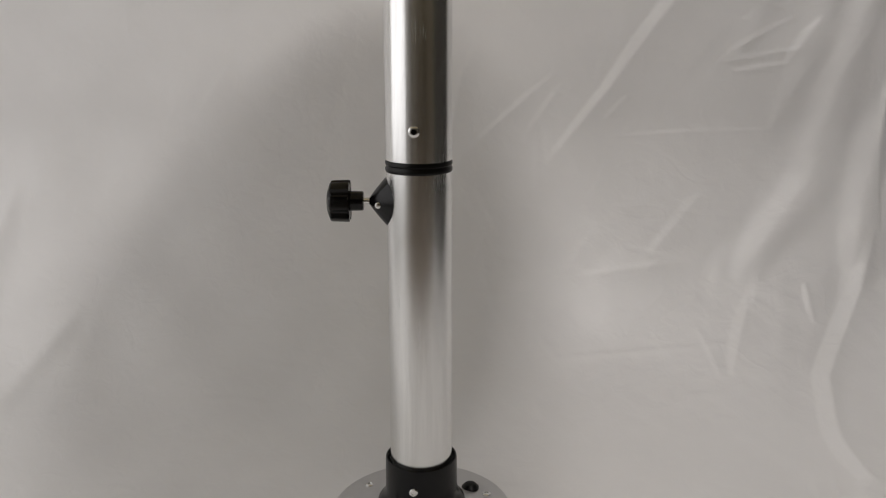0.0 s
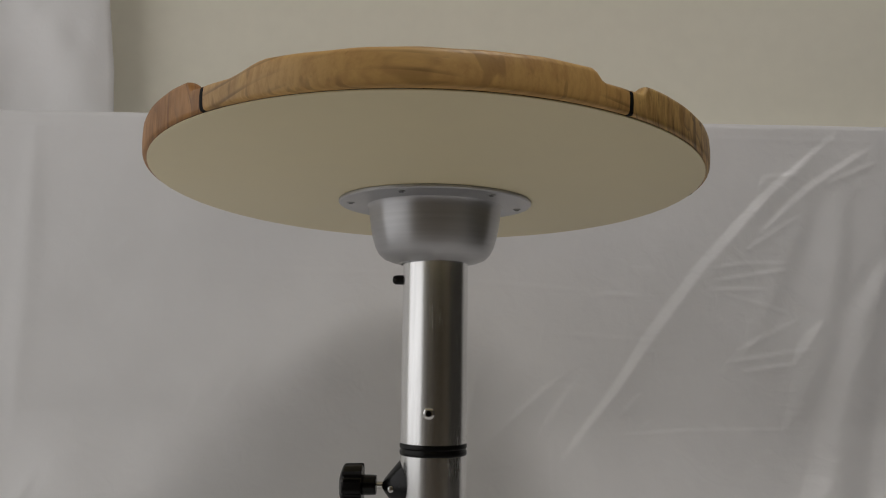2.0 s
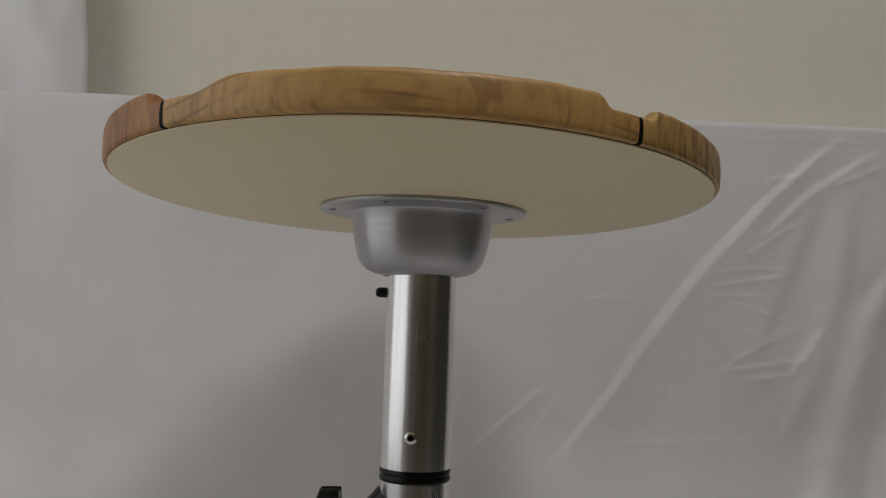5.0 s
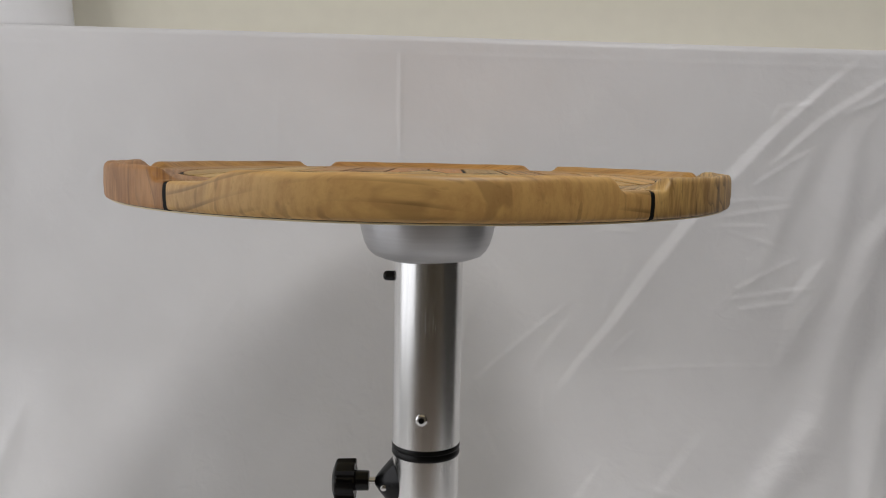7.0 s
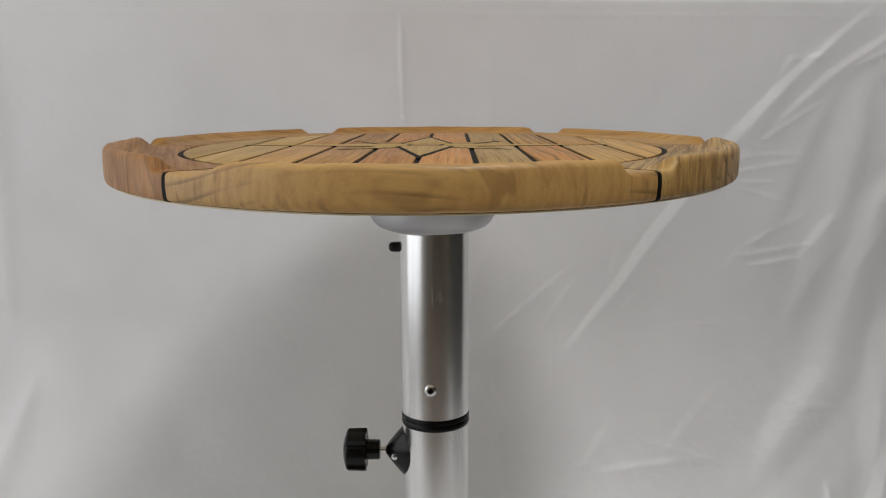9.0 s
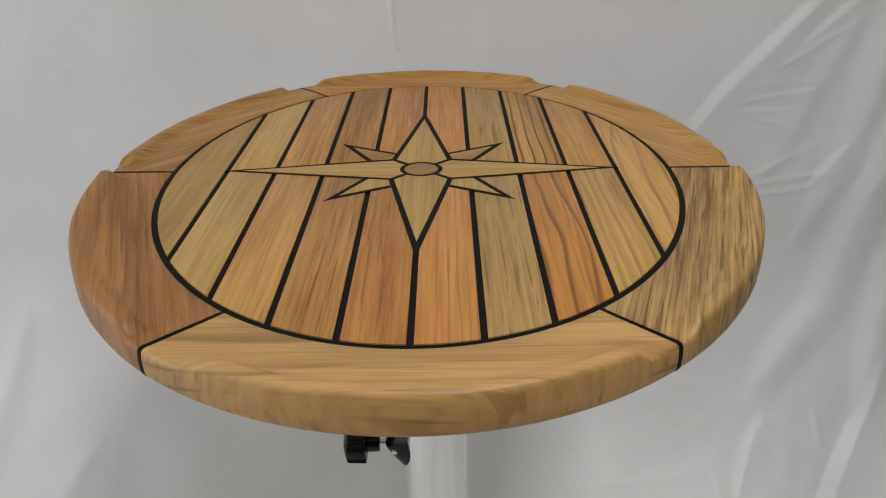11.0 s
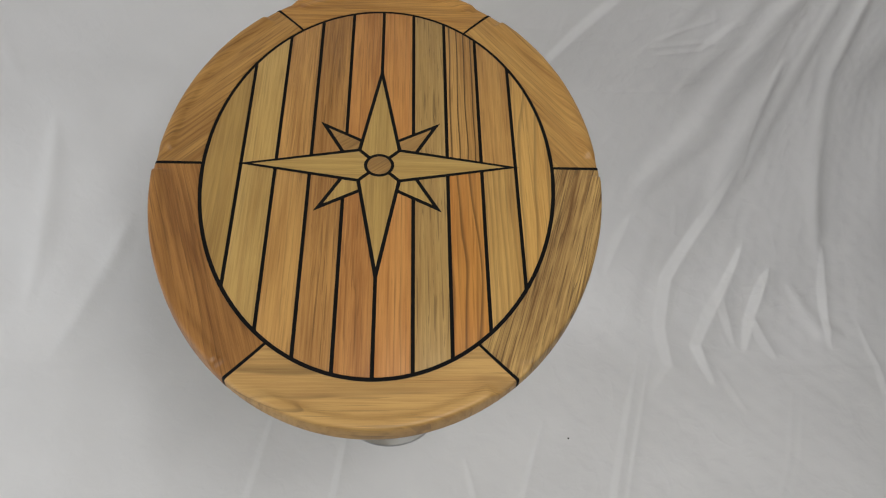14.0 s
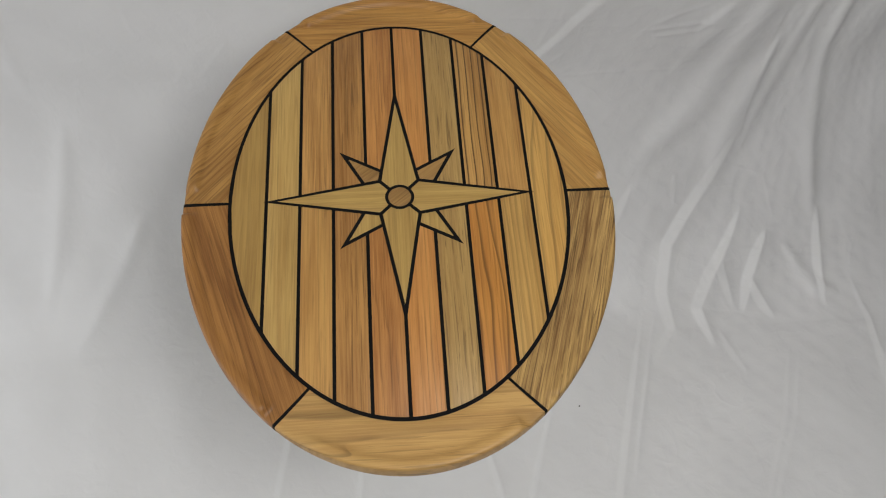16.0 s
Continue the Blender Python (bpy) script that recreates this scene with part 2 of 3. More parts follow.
RIM_GRAIN = {
    "south": wood("teak_rim_pale", (219, 176, 107), (183, 136, 76), 0.35, 0.15, angle=90, bands=2, lines=0.55, zs=0.30, rings=0.35, dash=0.5, broken=True),
    "west_south": wood("teak_rim_brown", (194, 137, 70), (138, 88, 38), 0.65, 0.40, angle=18, bands=13, zs=0.14, rings=0.5, dash=0.5),
    "east_south": wood("teak_rim_grey_striped", (219, 178, 108), (128, 88, 44), 0.65, 0.5, angle=-17, bands=28, zs=0.14, rings=0.90, dash=0.90),
    "west_north": wood("teak_rim_tan_brown", (206, 156, 83), (152, 104, 48), 0.7, 0.45, angle=-40, bands=14, zs=0.15, rings=0.55, dash=0.6),
    "east_north": wood("teak_rim_tan", (212, 164, 90), (164, 116, 54), 0.6, 0.25, angle=34, bands=10, lines=0.12, zs=0.15, rings=0.45),
    "north": wood("teak_rim_orange", (222, 167, 86), (172, 118, 54), 0.7, 0.3, angle=90, bands=14, zs=0.15, rings=0.5, dash=0.5),
}
STAR = wood("teak_star", (207, 170, 97), (174, 137, 71), 0.5, 0.12, rings=0.25, dash=0.25)
STAR_ACROSS = wood("teak_star_across", (207, 170, 97), (174, 137, 71), 0.5, 0.12, angle=90, rings=0.25, dash=0.25)
STAR_DARK = wood("teak_star_dark", (192, 148, 84), (146, 106, 54), 0.6, 0.25, angle=-50)

# ---- mesh helpers ----


def mesh_object(name, bm, material, smooth=True):
    me = bpy.data.meshes.new(name)
    bm.normal_update()
    bm.to_mesh(me)
    bm.free()
    if smooth:
        for p in me.polygons:
            p.use_smooth = True
    me.materials.append(material)
    return new(name, me)


def part(name, bm, material, parent, label="", smooth=True, sharp=35):
    ob = mesh_object(name, bm, material, smooth)
    if smooth:
        ob.data.set_sharp_from_angle(angle=radians(sharp))
    ob.parent = parent
    if label:
        ob["label"] = label
    return ob


def lathe(profile, centre=(0, 0, 0), steps=64, axis="z", bm=None):
    """Turns (radius, height) pairs round an axis through centre; closes ends whose radius is zero."""
    bm = bm or bmesh.new()
    rings = []
    for r, h in profile:
        if r < 1e-6:
            rings.append([bm.verts.new((0, 0, h))])
        else:
            rings.append([bm.verts.new((r * math.cos(a), r * math.sin(a), h)) for a in (2 * math.pi * i / steps for i in range(steps))])
    for lo, hi in zip(rings, rings[1:]):
        for i in range(steps):
            j = (i + 1) % steps
            ids = [lo[i % len(lo)], lo[j % len(lo)], hi[j % len(hi)], hi[i % len(hi)]]
            ids = list(dict.fromkeys(ids))
            if len(ids) > 2:
                bm.faces.new(ids)
    verts = [v for ring in rings for v in ring]
    turn = {"z": Matrix(), "x": pose(0, 0, 0, 0, -90, 0), "y": pose(0, 0, 0, 90, 0, 0)}[axis]
    bmesh.ops.transform(bm, matrix=Matrix.Translation(centre) @ turn, verts=verts)
    return bm


def slab(points, z0, z1, bevel=0.0):
    """An upright prism over a closed outline of (x, y), with a small chamfer round its top."""
    bm = bmesh.new()
    pts = [Vector(p) for p in points]
    area = sum(a.x * b.y - b.x * a.y for a, b in zip(pts, pts[1:] + pts[:1]))
    if area < 0:
        pts.reverse()
    low = [bm.verts.new((p.x, p.y, z0)) for p in pts]
    if bevel:
        inner = shrink(pts, bevel)
        mid = [bm.verts.new((p.x, p.y, z1 - bevel * 0.6)) for p in pts]
        top = [bm.verts.new((p[0], p[1], z1)) for p in inner]
        rows = [low, mid, top]
    else:
        rows = [low, [bm.verts.new((p.x, p.y, z1)) for p in pts]]
    n = len(pts)
    for a, b in zip(rows, rows[1:]):
        for i in range(n):
            bm.faces.new((a[i], a[(i + 1) % n], b[(i + 1) % n], b[i]))
    bm.faces.new(rows[-1])
    bm.faces.new(list(reversed(low)))
    return bm


def shrink(points, d):
    """The outline moved inwards by d (outwards if d is negative); counter-clockwise outlines."""
    pts = [Vector(p) for p in points]
    area = sum(a.x * b.y - b.x * a.y for a, b in zip(pts, pts[1:] + pts[:1]))
    sign = 1 if area > 0 else -1
    out = []
    for i, p in enumerate(pts):
        a, b = (p - pts[i - 1]).normalized(), (pts[(i + 1) % len(pts)] - p).normalized()
        na, nb = Vector((-a.y, a.x)) * sign, Vector((-b.y, b.x)) * sign
        m = na + nb
        m = m / max(0.06 if d < 0 else 0.02, m.length_squared / 2)
        out.append((p.x + m.x * d, p.y + m.y * d))
    return out


def ellipse(a, b, n=128):
    return [(a * math.cos(2 * math.pi * i / n), b * math.sin(2 * math.pi * i / n)) for i in range(n)]


def box(x0, x1, y0, y1, z0, z1, bm=None):
    bm = bm or bmesh.new()
    v = [bm.verts.new((x, y, z)) for x in (x0, x1) for y in (y0, y1) for z in (z0, z1)]
    for f in ((0, 1, 3, 2), (4, 6, 7, 5), (0, 4, 5, 1), (2, 3, 7, 6), (0, 2, 6, 4), (1, 5, 7, 3)):
        bm.faces.new([v[i] for i in f])
    return bm


# ---- the room round the table ----


def structure(name, bm, material, label, category):
    return tagged(mesh_object(name, bm, material, False), label, category, kind="structure")


T = 0.12
structure("floor", box(ROOM_W - T, ROOM_E + T, ROOM_S - T, ROOM_N + T, FLOOR - 0.11, FLOOR - 0.006), LINO, "plain grey-brown floor of the room", "floor")
structure("ceiling", box(ROOM_W - T, ROOM_E + T, ROOM_S - T, ROOM_N + T, ROOM_H, ROOM_H + T), WHITE, "plain white painted ceiling of the room", "ceiling")
structure("wall_north", box(ROOM_W - T, ROOM_E + T, ROOM_N, ROOM_N + T, FLOOR - 0.006, ROOM_H), WALL, "cream painted wall behind the white cloth", "wall")
# unseen walls, added in differently coloured pieces to shape the tube's reflections and fill
structure("wall_east_1", box(ROOM_E, ROOM_E + T, ROOM_S, -0.90, FLOOR - 0.006, ROOM_H), BROWN, "unseen side wall, brown to limit bounced light", "wall")
structure("wall_east_2", box(ROOM_E, ROOM_E + T, -0.90, ROOM_N, FLOOR - 0.006, ROOM_H), DARK, "unseen side wall, near black for the tube's dark reflection", "wall")
structure("wall_south_1", box(ROOM_W - T, -0.25, ROOM_S - T, ROOM_S, FLOOR - 0.006, ROOM_H), TAN, "unseen far wall, tan for the tube's grey reflection", "wall")
structure("wall_south_2", box(-0.25, ROOM_E + T, ROOM_S - T, ROOM_S, FLOOR - 0.006, ROOM_H), BROWN, "unseen far wall, brown for the tube's olive reflection", "wall")
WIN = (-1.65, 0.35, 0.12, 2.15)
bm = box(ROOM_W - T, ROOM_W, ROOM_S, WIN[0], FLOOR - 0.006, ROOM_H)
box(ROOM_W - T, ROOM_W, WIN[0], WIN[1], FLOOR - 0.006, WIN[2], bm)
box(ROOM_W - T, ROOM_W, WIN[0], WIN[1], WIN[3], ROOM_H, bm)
# unseen piece, added pale so the tube's left edge reflects something bright
structure("wall_west_2", box(ROOM_W - T, ROOM_W, WIN[1], ROOM_N, FLOOR - 0.006, ROOM_H), WALL, "unseen cream wall piece that brightens the tube's left edge", "wall")
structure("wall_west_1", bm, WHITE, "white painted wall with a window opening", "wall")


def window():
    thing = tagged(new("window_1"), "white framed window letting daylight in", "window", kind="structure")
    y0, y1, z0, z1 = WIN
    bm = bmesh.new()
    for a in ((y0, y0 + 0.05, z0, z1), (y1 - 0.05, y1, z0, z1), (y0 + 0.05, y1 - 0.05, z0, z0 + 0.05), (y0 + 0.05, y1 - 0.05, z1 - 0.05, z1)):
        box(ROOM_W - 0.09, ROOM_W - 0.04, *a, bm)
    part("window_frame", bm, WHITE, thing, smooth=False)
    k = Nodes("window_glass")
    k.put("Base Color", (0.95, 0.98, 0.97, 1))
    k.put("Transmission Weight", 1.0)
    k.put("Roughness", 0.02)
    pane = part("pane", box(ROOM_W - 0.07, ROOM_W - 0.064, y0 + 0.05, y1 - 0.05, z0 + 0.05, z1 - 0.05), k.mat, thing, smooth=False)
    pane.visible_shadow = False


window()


def ceiling_light():
    x, y, _ = CEIL_AT
    thing = tagged(new("ceiling_light"), "flat white ceiling light panel that is switched on", "lamp")
    bm = bmesh.new()
    for a in ((x - 0.29, x - 0.265, y - 0.49, y + 0.49), (x + 0.265, x + 0.29, y - 0.49, y + 0.49), (x - 0.265, x + 0.265, y - 0.49, y - 0.465), (x - 0.265, x + 0.265, y + 0.465, y + 0.49)):
        box(*a, ROOM_H - 0.06, ROOM_H, bm)
    part("frame", bm, WHITE, thing, smooth=False)
    k = Nodes("lit_diffuser")
    k.put("Base Color", (0.9, 0.9, 0.9, 1))
    k.put("Emission Color", (1.0, 0.97, 0.92, 1))
    k.put("Emission Strength", 2.5)
    part("diffuser", box(x - 0.265, x + 0.265, y - 0.465, y + 0.465, ROOM_H - 0.05, ROOM_H - 0.04), k.mat, thing, smooth=False)


ceiling_light()

# ---- the cloth ----
CLOTH_TOP, CLOTH_Y = 0.841, 0.462


def waves(x, y, rng, count, lo, hi, tilt, spread):
    """A smooth uneven field: waves of wavelengths lo to hi metres, running about at an angle."""
    out = np.zeros_like(x)
    for _ in range(count):
        w = 2 * np.pi / math.exp(rng.uniform(math.log(lo), math.log(hi)))
        a = radians(tilt + rng.uniform(-spread, spread))
        out += np.sin(w * (x * math.cos(a) + y * math.sin(a)) + rng.uniform(0, 6.28)) / count**0.5
    return out


def crease(x, y, out, pts, width, height, lee=1.0):
    """Adds a fold along a line of points: a short steep face on its upper left, a slope lee times as wide below; it narrows and fades at both ends."""
    pts = np.array(pts)
    reach = 4.5 * width * max(1.0, lee)
    lo, hi = pts.min(0) - reach, pts.max(0) + reach
    rows = np.where((y[:, 0] > lo[1]) & (y[:, 0] < hi[1]))[0]
    cols = np.where((x[0] > lo[0]) & (x[0] < hi[0]))[0]
    if not len(rows) or not len(cols):
        return
    win = (slice(rows[0], rows[-1] + 1), slice(cols[0], cols[-1] + 1))
    X, Y = x[win], y[win]
    lens = np.hypot(*np.diff(pts, axis=0).T)
    total, run = lens.sum(), 0.0
    whole = pts[-1] - pts[0]
    turn = 1.0 if whole[0] - whole[1] >= 0 else -1.0
    best, side, along = np.full(X.shape, 9.0), np.ones(X.shape), np.zeros(X.shape)
    for (p, q), n in zip(zip(pts, pts[1:]), lens):
        d = (q - p) / n
        u = np.clip((X - p[0]) * d[0] + (Y - p[1]) * d[1], 0, n)
        ex, ey = X - p[0] - d[0] * u, Y - p[1] - d[1] * u
        r = np.hypot(ex, ey)
        near = r < best
        best = np.where(near, r, best)
        side = np.where(near, turn * (d[0] * ey - d[1] * ex), side)
        along = np.where(near, (run + u) / total, along)
        run += n
    ends = np.clip(np.minimum(along, 1 - along) / 0.35, 0, 1)
    w = width * (0.45 + 0.55 * ends)
    if width < 0.0200:
        q = best / w
        steep = np.clip(1 - q / 1.25, 0, 1)
        steep = np.where(steep > 0.85, steep - (steep - 0.85) ** 2 / 0.6, steep)
        form = np.where(side < 0, steep, 0.9625 * np.exp(-best / (1.5 * w * lee)))
    else:
        form = np.exp(-((best / (w * np.where(side > 0, lee, 1.0))) ** 2))
    out[win] += height * (0.72 if width < 0.0075 else 1.0) * form * ends * (2 - ends)


def cloth():
    """One sheet: over its top edge, down behind the table, round a wide sweep and out over the floor."""
    nx, x0, x1 = 940, -1.45, 1.22
    xs = np.linspace(x0, x1, nx)
    sweep_z, foot = 0.37, 0.095
    prof = [(ROOM_N - 0.004, CLOTH_TOP - 0.006), (CLOTH_Y + 0.06, CLOTH_TOP - 0.002)]
    prof += [(CLOTH_Y + 0.010 - 0.010 * math.sin(a), CLOTH_TOP - 0.010 + 0.010 * math.cos(a)) for a in (i * math.pi / 12 for i in range(7))]
    zs = np.linspace(CLOTH_TOP - 0.016, sweep_z, 150)
    prof += [(CLOTH_Y, z) for z in zs]
    for i in range(1, 191):
        a = math.pi / 2 * i / 190
        prof.append((foot + (CLOTH_Y - foot) * math.cos(a) ** 1.2, sweep_z - (sweep_z - FLOOR) * math.sin(a) ** 1.2))
    prof += [(y, FLOOR) for y in np.linspace(foot - 0.006, -0.88, 215)]
    prof = np.array(prof)
    step = np.gradient(prof, axis=0)
    step /= np.linalg.norm(step, axis=1)[:, None]
    # towards the room: -y on the upright part, +z on the floor
    normal = np.stack([step[:, 1], -step[:, 0]], 1)
    arc = np.r_[0, np.cumsum(np.hypot(*np.diff(prof, axis=0).T))]
    arc -= arc[8]
    X, S = np.meshgrid(xs, arc)
    rng = random.Random(4)
    right = 1 / (1 + np.exp(-(X - 0.42) / 0.10))
    left = 1 / (1 + np.exp((X + 0.55) / 0.12))
    hang = np.clip(S / 0.10, 0, 1)
    out = 0.0012 * waves(X, S, rng, 14, 0.10, 0.5, 20, 70) * hang
    out += (0.0022 * waves(X, S, rng, 8, 0.16, 0.40, 24, 16) * (0.25 + 0.75 * hang) + 0.0003 * waves(X, S, rng, 8, 0.03, 0.09, 22, 22)) * right * np.clip((1.3 - S) / 0.4, 0, 1)
    out += 0.0022 * waves(X, S, rng, 6, 0.14, 0.40, 0, 18) * left * hang
    out += 0.00035 * waves(X, S, rng, 16, 0.03, 0.10, 60, 90) * hang * (0.35 + 0.65 * right)
    # long folds pulled towards the upper corner
    for pts, w, h, lee in (
        (((0.640, 0.0), (0.525, 0.11), (0.412, 0.24), (0.331, 0.352), (0.284, 0.421), (0.185, 0.545)), 0.0135, 0.0062, 2.6),
        (((0.70, 0.02), (0.584, 0.102), (0.50, 0.18)), 0.009, 0.0036, 1.8), (((0.70, 0.05), (0.608, 0.093)), 0.006, 0.0026, 1.0),
        (((0.575, 0.14), (0.480, 0.203)), 0.006, 0.0030, 1.6), (((0.575, 0.073), (0.519, 0.082), (0.505, 0.11)), 0.006, 0.0022, 1.0),
        (((0.42, 0.231), (0.481, 0.222), (0.555, 0.22)), 0.004, 0.0018, 1.0), (((0.43, 0.251), (0.555, 0.229)), 0.004, 0.0026, 1.0),
        (((0.425, 0.264), (0.515, 0.262)), 0.004, 0.0020, 1.0), (((0.44, 0.268), (0.55, 0.301)), 0.004, 0.0018, 1.0),
        (((0.46, 0.366), (0.57, 0.305)), 0.006, 0.0028, 1.4), (((0.445, 0.379), (0.518, 0.369), (0.592, 0.355)), 0.005, 0.0026, 1.0),
        (((0.47, 0.394), (0.56, 0.380)), 0.0045, 0.0032, 1.0), (((0.55, 0.385), (0.60, 0.31)), 0.010, 0.0040, 1.0),
        (((0.237, 0.280), (0.263, 0.273), (0.320, 0.276)), 0.004, 0.0020, 1.0), (((0.04, 0.255), (0.245, 0.269)), 0.004, 0.0009, 1.0),
        (((0.215, 0.384), (0.065, 0.516)), 0.005, 0.0022, 1.6), (((0.218, 0.406), (0.155, 0.498)), 0.006, 0.0018, 1.6),
        (((0.318, 0.428), (0.280, 0.466)), 0.005, 0.0020, 1.0), (((0.255, 0.494), (0.40, 0.485), (0.57, 0.480)), 0.004, 0.0014, 1.0),
        (((0.18, 0.336), (0.345, 0.347)), 0.004, 0.0010, 1.0), (((-0.55, 0.24), (0.0, 0.245)), 0.003, 0.0007, 1.0),
        (((-1.44, 0.017), (0.0, 0.017), (1.21, 0.017)), 0.003, 0.0010, 1.0), (((-0.05, 0.0), (-0.048, 0.17)), 0.003, 0.0034, 1.0), (((-0.052, 0.165), (-0.040, 0.172)), 0.003, 0.0030, 1.0), (((-0.23, 0.05), (-0.235, 0.2)), 0.003, 0.0006, 1.0),
        # wide soft folds beside them
        (((0.635, 0.09), (0.605, 0.33), (0.53, 0.50)), 0.030, 0.0060, 1.0), (((0.72, 0.20), (0.665, 0.30), (0.600, 0.56), (0.47, 0.72)), 0.028, 0.0115, 1.4),
        (((0.585, 0.12), (0.475, 0.38)), 0.020, 0.0030, 1.0), (((0.86, 0.10), (0.80, 0.45), (0.70, 0.68)), 0.030, 0.0090, 1.0),
        (((0.730, 0.40), (0.644, 0.74)), 0.026, 0.0120, 1.4), (((0.96, 0.10), (0.93, 0.85)), 0.028, 0.0150, 1.0), (((0.857, 0.36), (0.942, 0.80)), 0.030, 0.0060, 1.0),
        (((0.440, 0.570), (0.340, 0.685)), 0.013, 0.0018, 1.6), (((0.265, 0.632), (0.205, 0.72)), 0.007, 0.0026, 1.4),
        (((0.0, 0.735), (0.225, 0.743)), 0.006, 0.0012, 1.0), (((0.225, 0.712), (0.41, 0.686)), 0.007, 0.0018, 1.0),
        (((0.15, 0.845), (0.46, 0.817)), 0.006, 0.0014, 1.0), (((0.170, 0.80), (0.20, 0.848)), 0.006, 0.0012, 1.0),
        (((0.49, 0.74), (0.44, 0.87)), 0.012, 0.0034, 1.0), (((0.575, 0.72), (0.578, 0.79)), 0.007, 0.0030, 1.0), (((0.30, 0.66), (0.44, 0.70)), 0.006, 0.0012, 1.0),
        # fold ends where the sheet meets the floor
        (((0.700, 0.62), (0.655, 0.735), (0.574, 0.877), (0.558, 0.975), (0.566, 1.058), (0.505, 1.13)), 0.0185, 0.0088, 1.6),
        (((0.70, 0.86), (0.671, 0.927), (0.628, 1.014), (0.648, 1.10)), 0.0170, 0.0085, 1.4), (((0.73, 0.80), (0.682, 0.915), (0.704, 1.02)), 0.015, 0.0045, 1.2),
        (((0.80, 0.85), (0.750, 0.950), (0.72, 1.03)), 0.017, 0.0090, 1.4), (((0.745, 0.95), (0.785, 1.04)), 0.016, 0.0050, 1.0),
        (((0.84, 0.88), (0.888, 0.976), (0.94, 0.99)), 0.020, 0.0060, 1.0), (((0.95, 0.80), (0.90, 1.02)), 0.014, 0.0080, 1.0),
        # folds that run out over the floor
        (((0.508, 1.01), (0.462, 1.168), (0.406, 1.365), (0.38, 1.46), (0.34, 1.62)), 0.011, 0.0038, 1.0), (((0.53, 1.02), (0.482, 1.18), (0.425, 1.37)), 0.006, 0.0030, 1.0),
        (((0.803, 1.08), (0.753, 1.251), (0.693, 1.383), (0.66, 1.46), (0.62, 1.60)), 0.007, 0.0020, 1.0), (((0.818, 1.10), (0.772, 1.252), (0.708, 1.384), (0.67, 1.48), (0.63, 1.62)), 0.007, 0.0022, 1.0),
        (((0.30, 1.17), (0.235, 1.37), (0.20, 1.47)), 0.008, 0.0034, 1.0), (((0.145, 1.24), (0.175, 1.37), (0.18, 1.47)), 0.009, 0.0030, 1.0),
        (((0.66, 1.06), (0.70, 1.16)), 0.010, 0.0022, 1.0), (((-0.06, 1.12), (-0.11, 1.5)), 0.010, 0.0030, 1.0), (((-0.20, 1.10), (-0.27, 1.5)), 0.010, 0.0022, 1.0),
        (((0.98, 0.95), (0.98, 1.5)), 0.012, 0.004, 1.0),
        (((-0.62, 0.55), (-0.72, 0.95)), 0.022, 0.005, 1.0), (((-0.80, 0.40), (-0.86, 0.95)), 0.022, 0.006, 1.0),
        (((-0.50, 0.75), (-0.66, 1.05)), 0.021, 0.004, 1.0), (((-0.66, 0.0), (-0.665, 0.5)), 0.021, 0.003, 1.0),
    ):
        crease(X, S, out, pts, w, h, lee)
    # short faint crumples, mostly towards the pulled corner
    for _ in range(170):
        cx, cy = rng.uniform(0.05, 1.05), rng.uniform(0.08, 0.95)
        if rng.random() < 0.25:
            cx = rng.uniform(-0.75, 0.1)
        ang = radians(rng.choice((rng.gauss(0, 9), rng.gauss(118, 12), rng.gauss(90, 15))))
        length, size = rng.uniform(0.03, 0.12), rng.uniform(0.3, 1.0)
        dx, dy, bow = length * math.cos(ang) / 2, length * math.sin(ang) / 2, rng.uniform(-0.12, 0.12)
        crease(X, S, out, ((cx - dx, cy - dy), (cx - dy * bow, cy + dx * bow), (cx + dx, cy + dy)), rng.uniform(0.004, 0.008), 0.0011 * size, rng.choice((1.0, 1.8)))
    near = np.clip((np.hypot(X - TX, prof[:, 0][:, None] - TY) - 0.10) / 0.06, 0, 1)
    floor_part = (S > 0.95)
    out = np.where(floor_part, out * near, out)
    out = np.where(S < 0, out * np.clip(1 + S / 0.05, 0, 1), out)
    # the sheet's free edge runs outwards on its way down
    edge = np.interp(arc, [0.0, 0.42, 0.80, 1.05], [0.89, 0.93, 1.09, 1.24])[:, None]
    narrow = (edge - 0.70) / (x1 - 0.70)
    out = np.where(X > 0.70, out * (1 - (1 - narrow) * np.clip((X - 0.70) / 0.12, 0, 1)), out)
    Y = prof[:, 0][:, None] + normal[:, 0][:, None] * out
    Z = prof[:, 1][:, None] + normal[:, 1][:, None] * out
    Z = np.maximum(Z, FLOOR - 0.003)
    Z = Z + np.where(S < 0.4, -0.014 * X * np.clip(1 - S / 0.4, 0, 1), 0)
    X = np.where(X > 0.70, 0.70 + (X - 0.70) * narrow, X)
    co = np.stack([X, Y, Z], -1).reshape(-1, 3)
    rows = len(prof)
    i = np.arange(rows * nx).reshape(rows, nx)
    quads = np.stack([i[:-1, :-1], i[1:, :-1], i[1:, 1:], i[:-1, 1:]], -1).reshape(-1, 4)
    me = bpy.data.meshes.new("backdrop_cloth")
    me.from_pydata(co.tolist(), [], quads.tolist())
    for p in me.polygons:
        p.use_smooth = True
    me.materials.append(CLOTH)
    ob = new("backdrop_cloth", me)
    tagged(ob, "creased white cloth hung behind the table and spread over the floor", "cloth")


cloth()


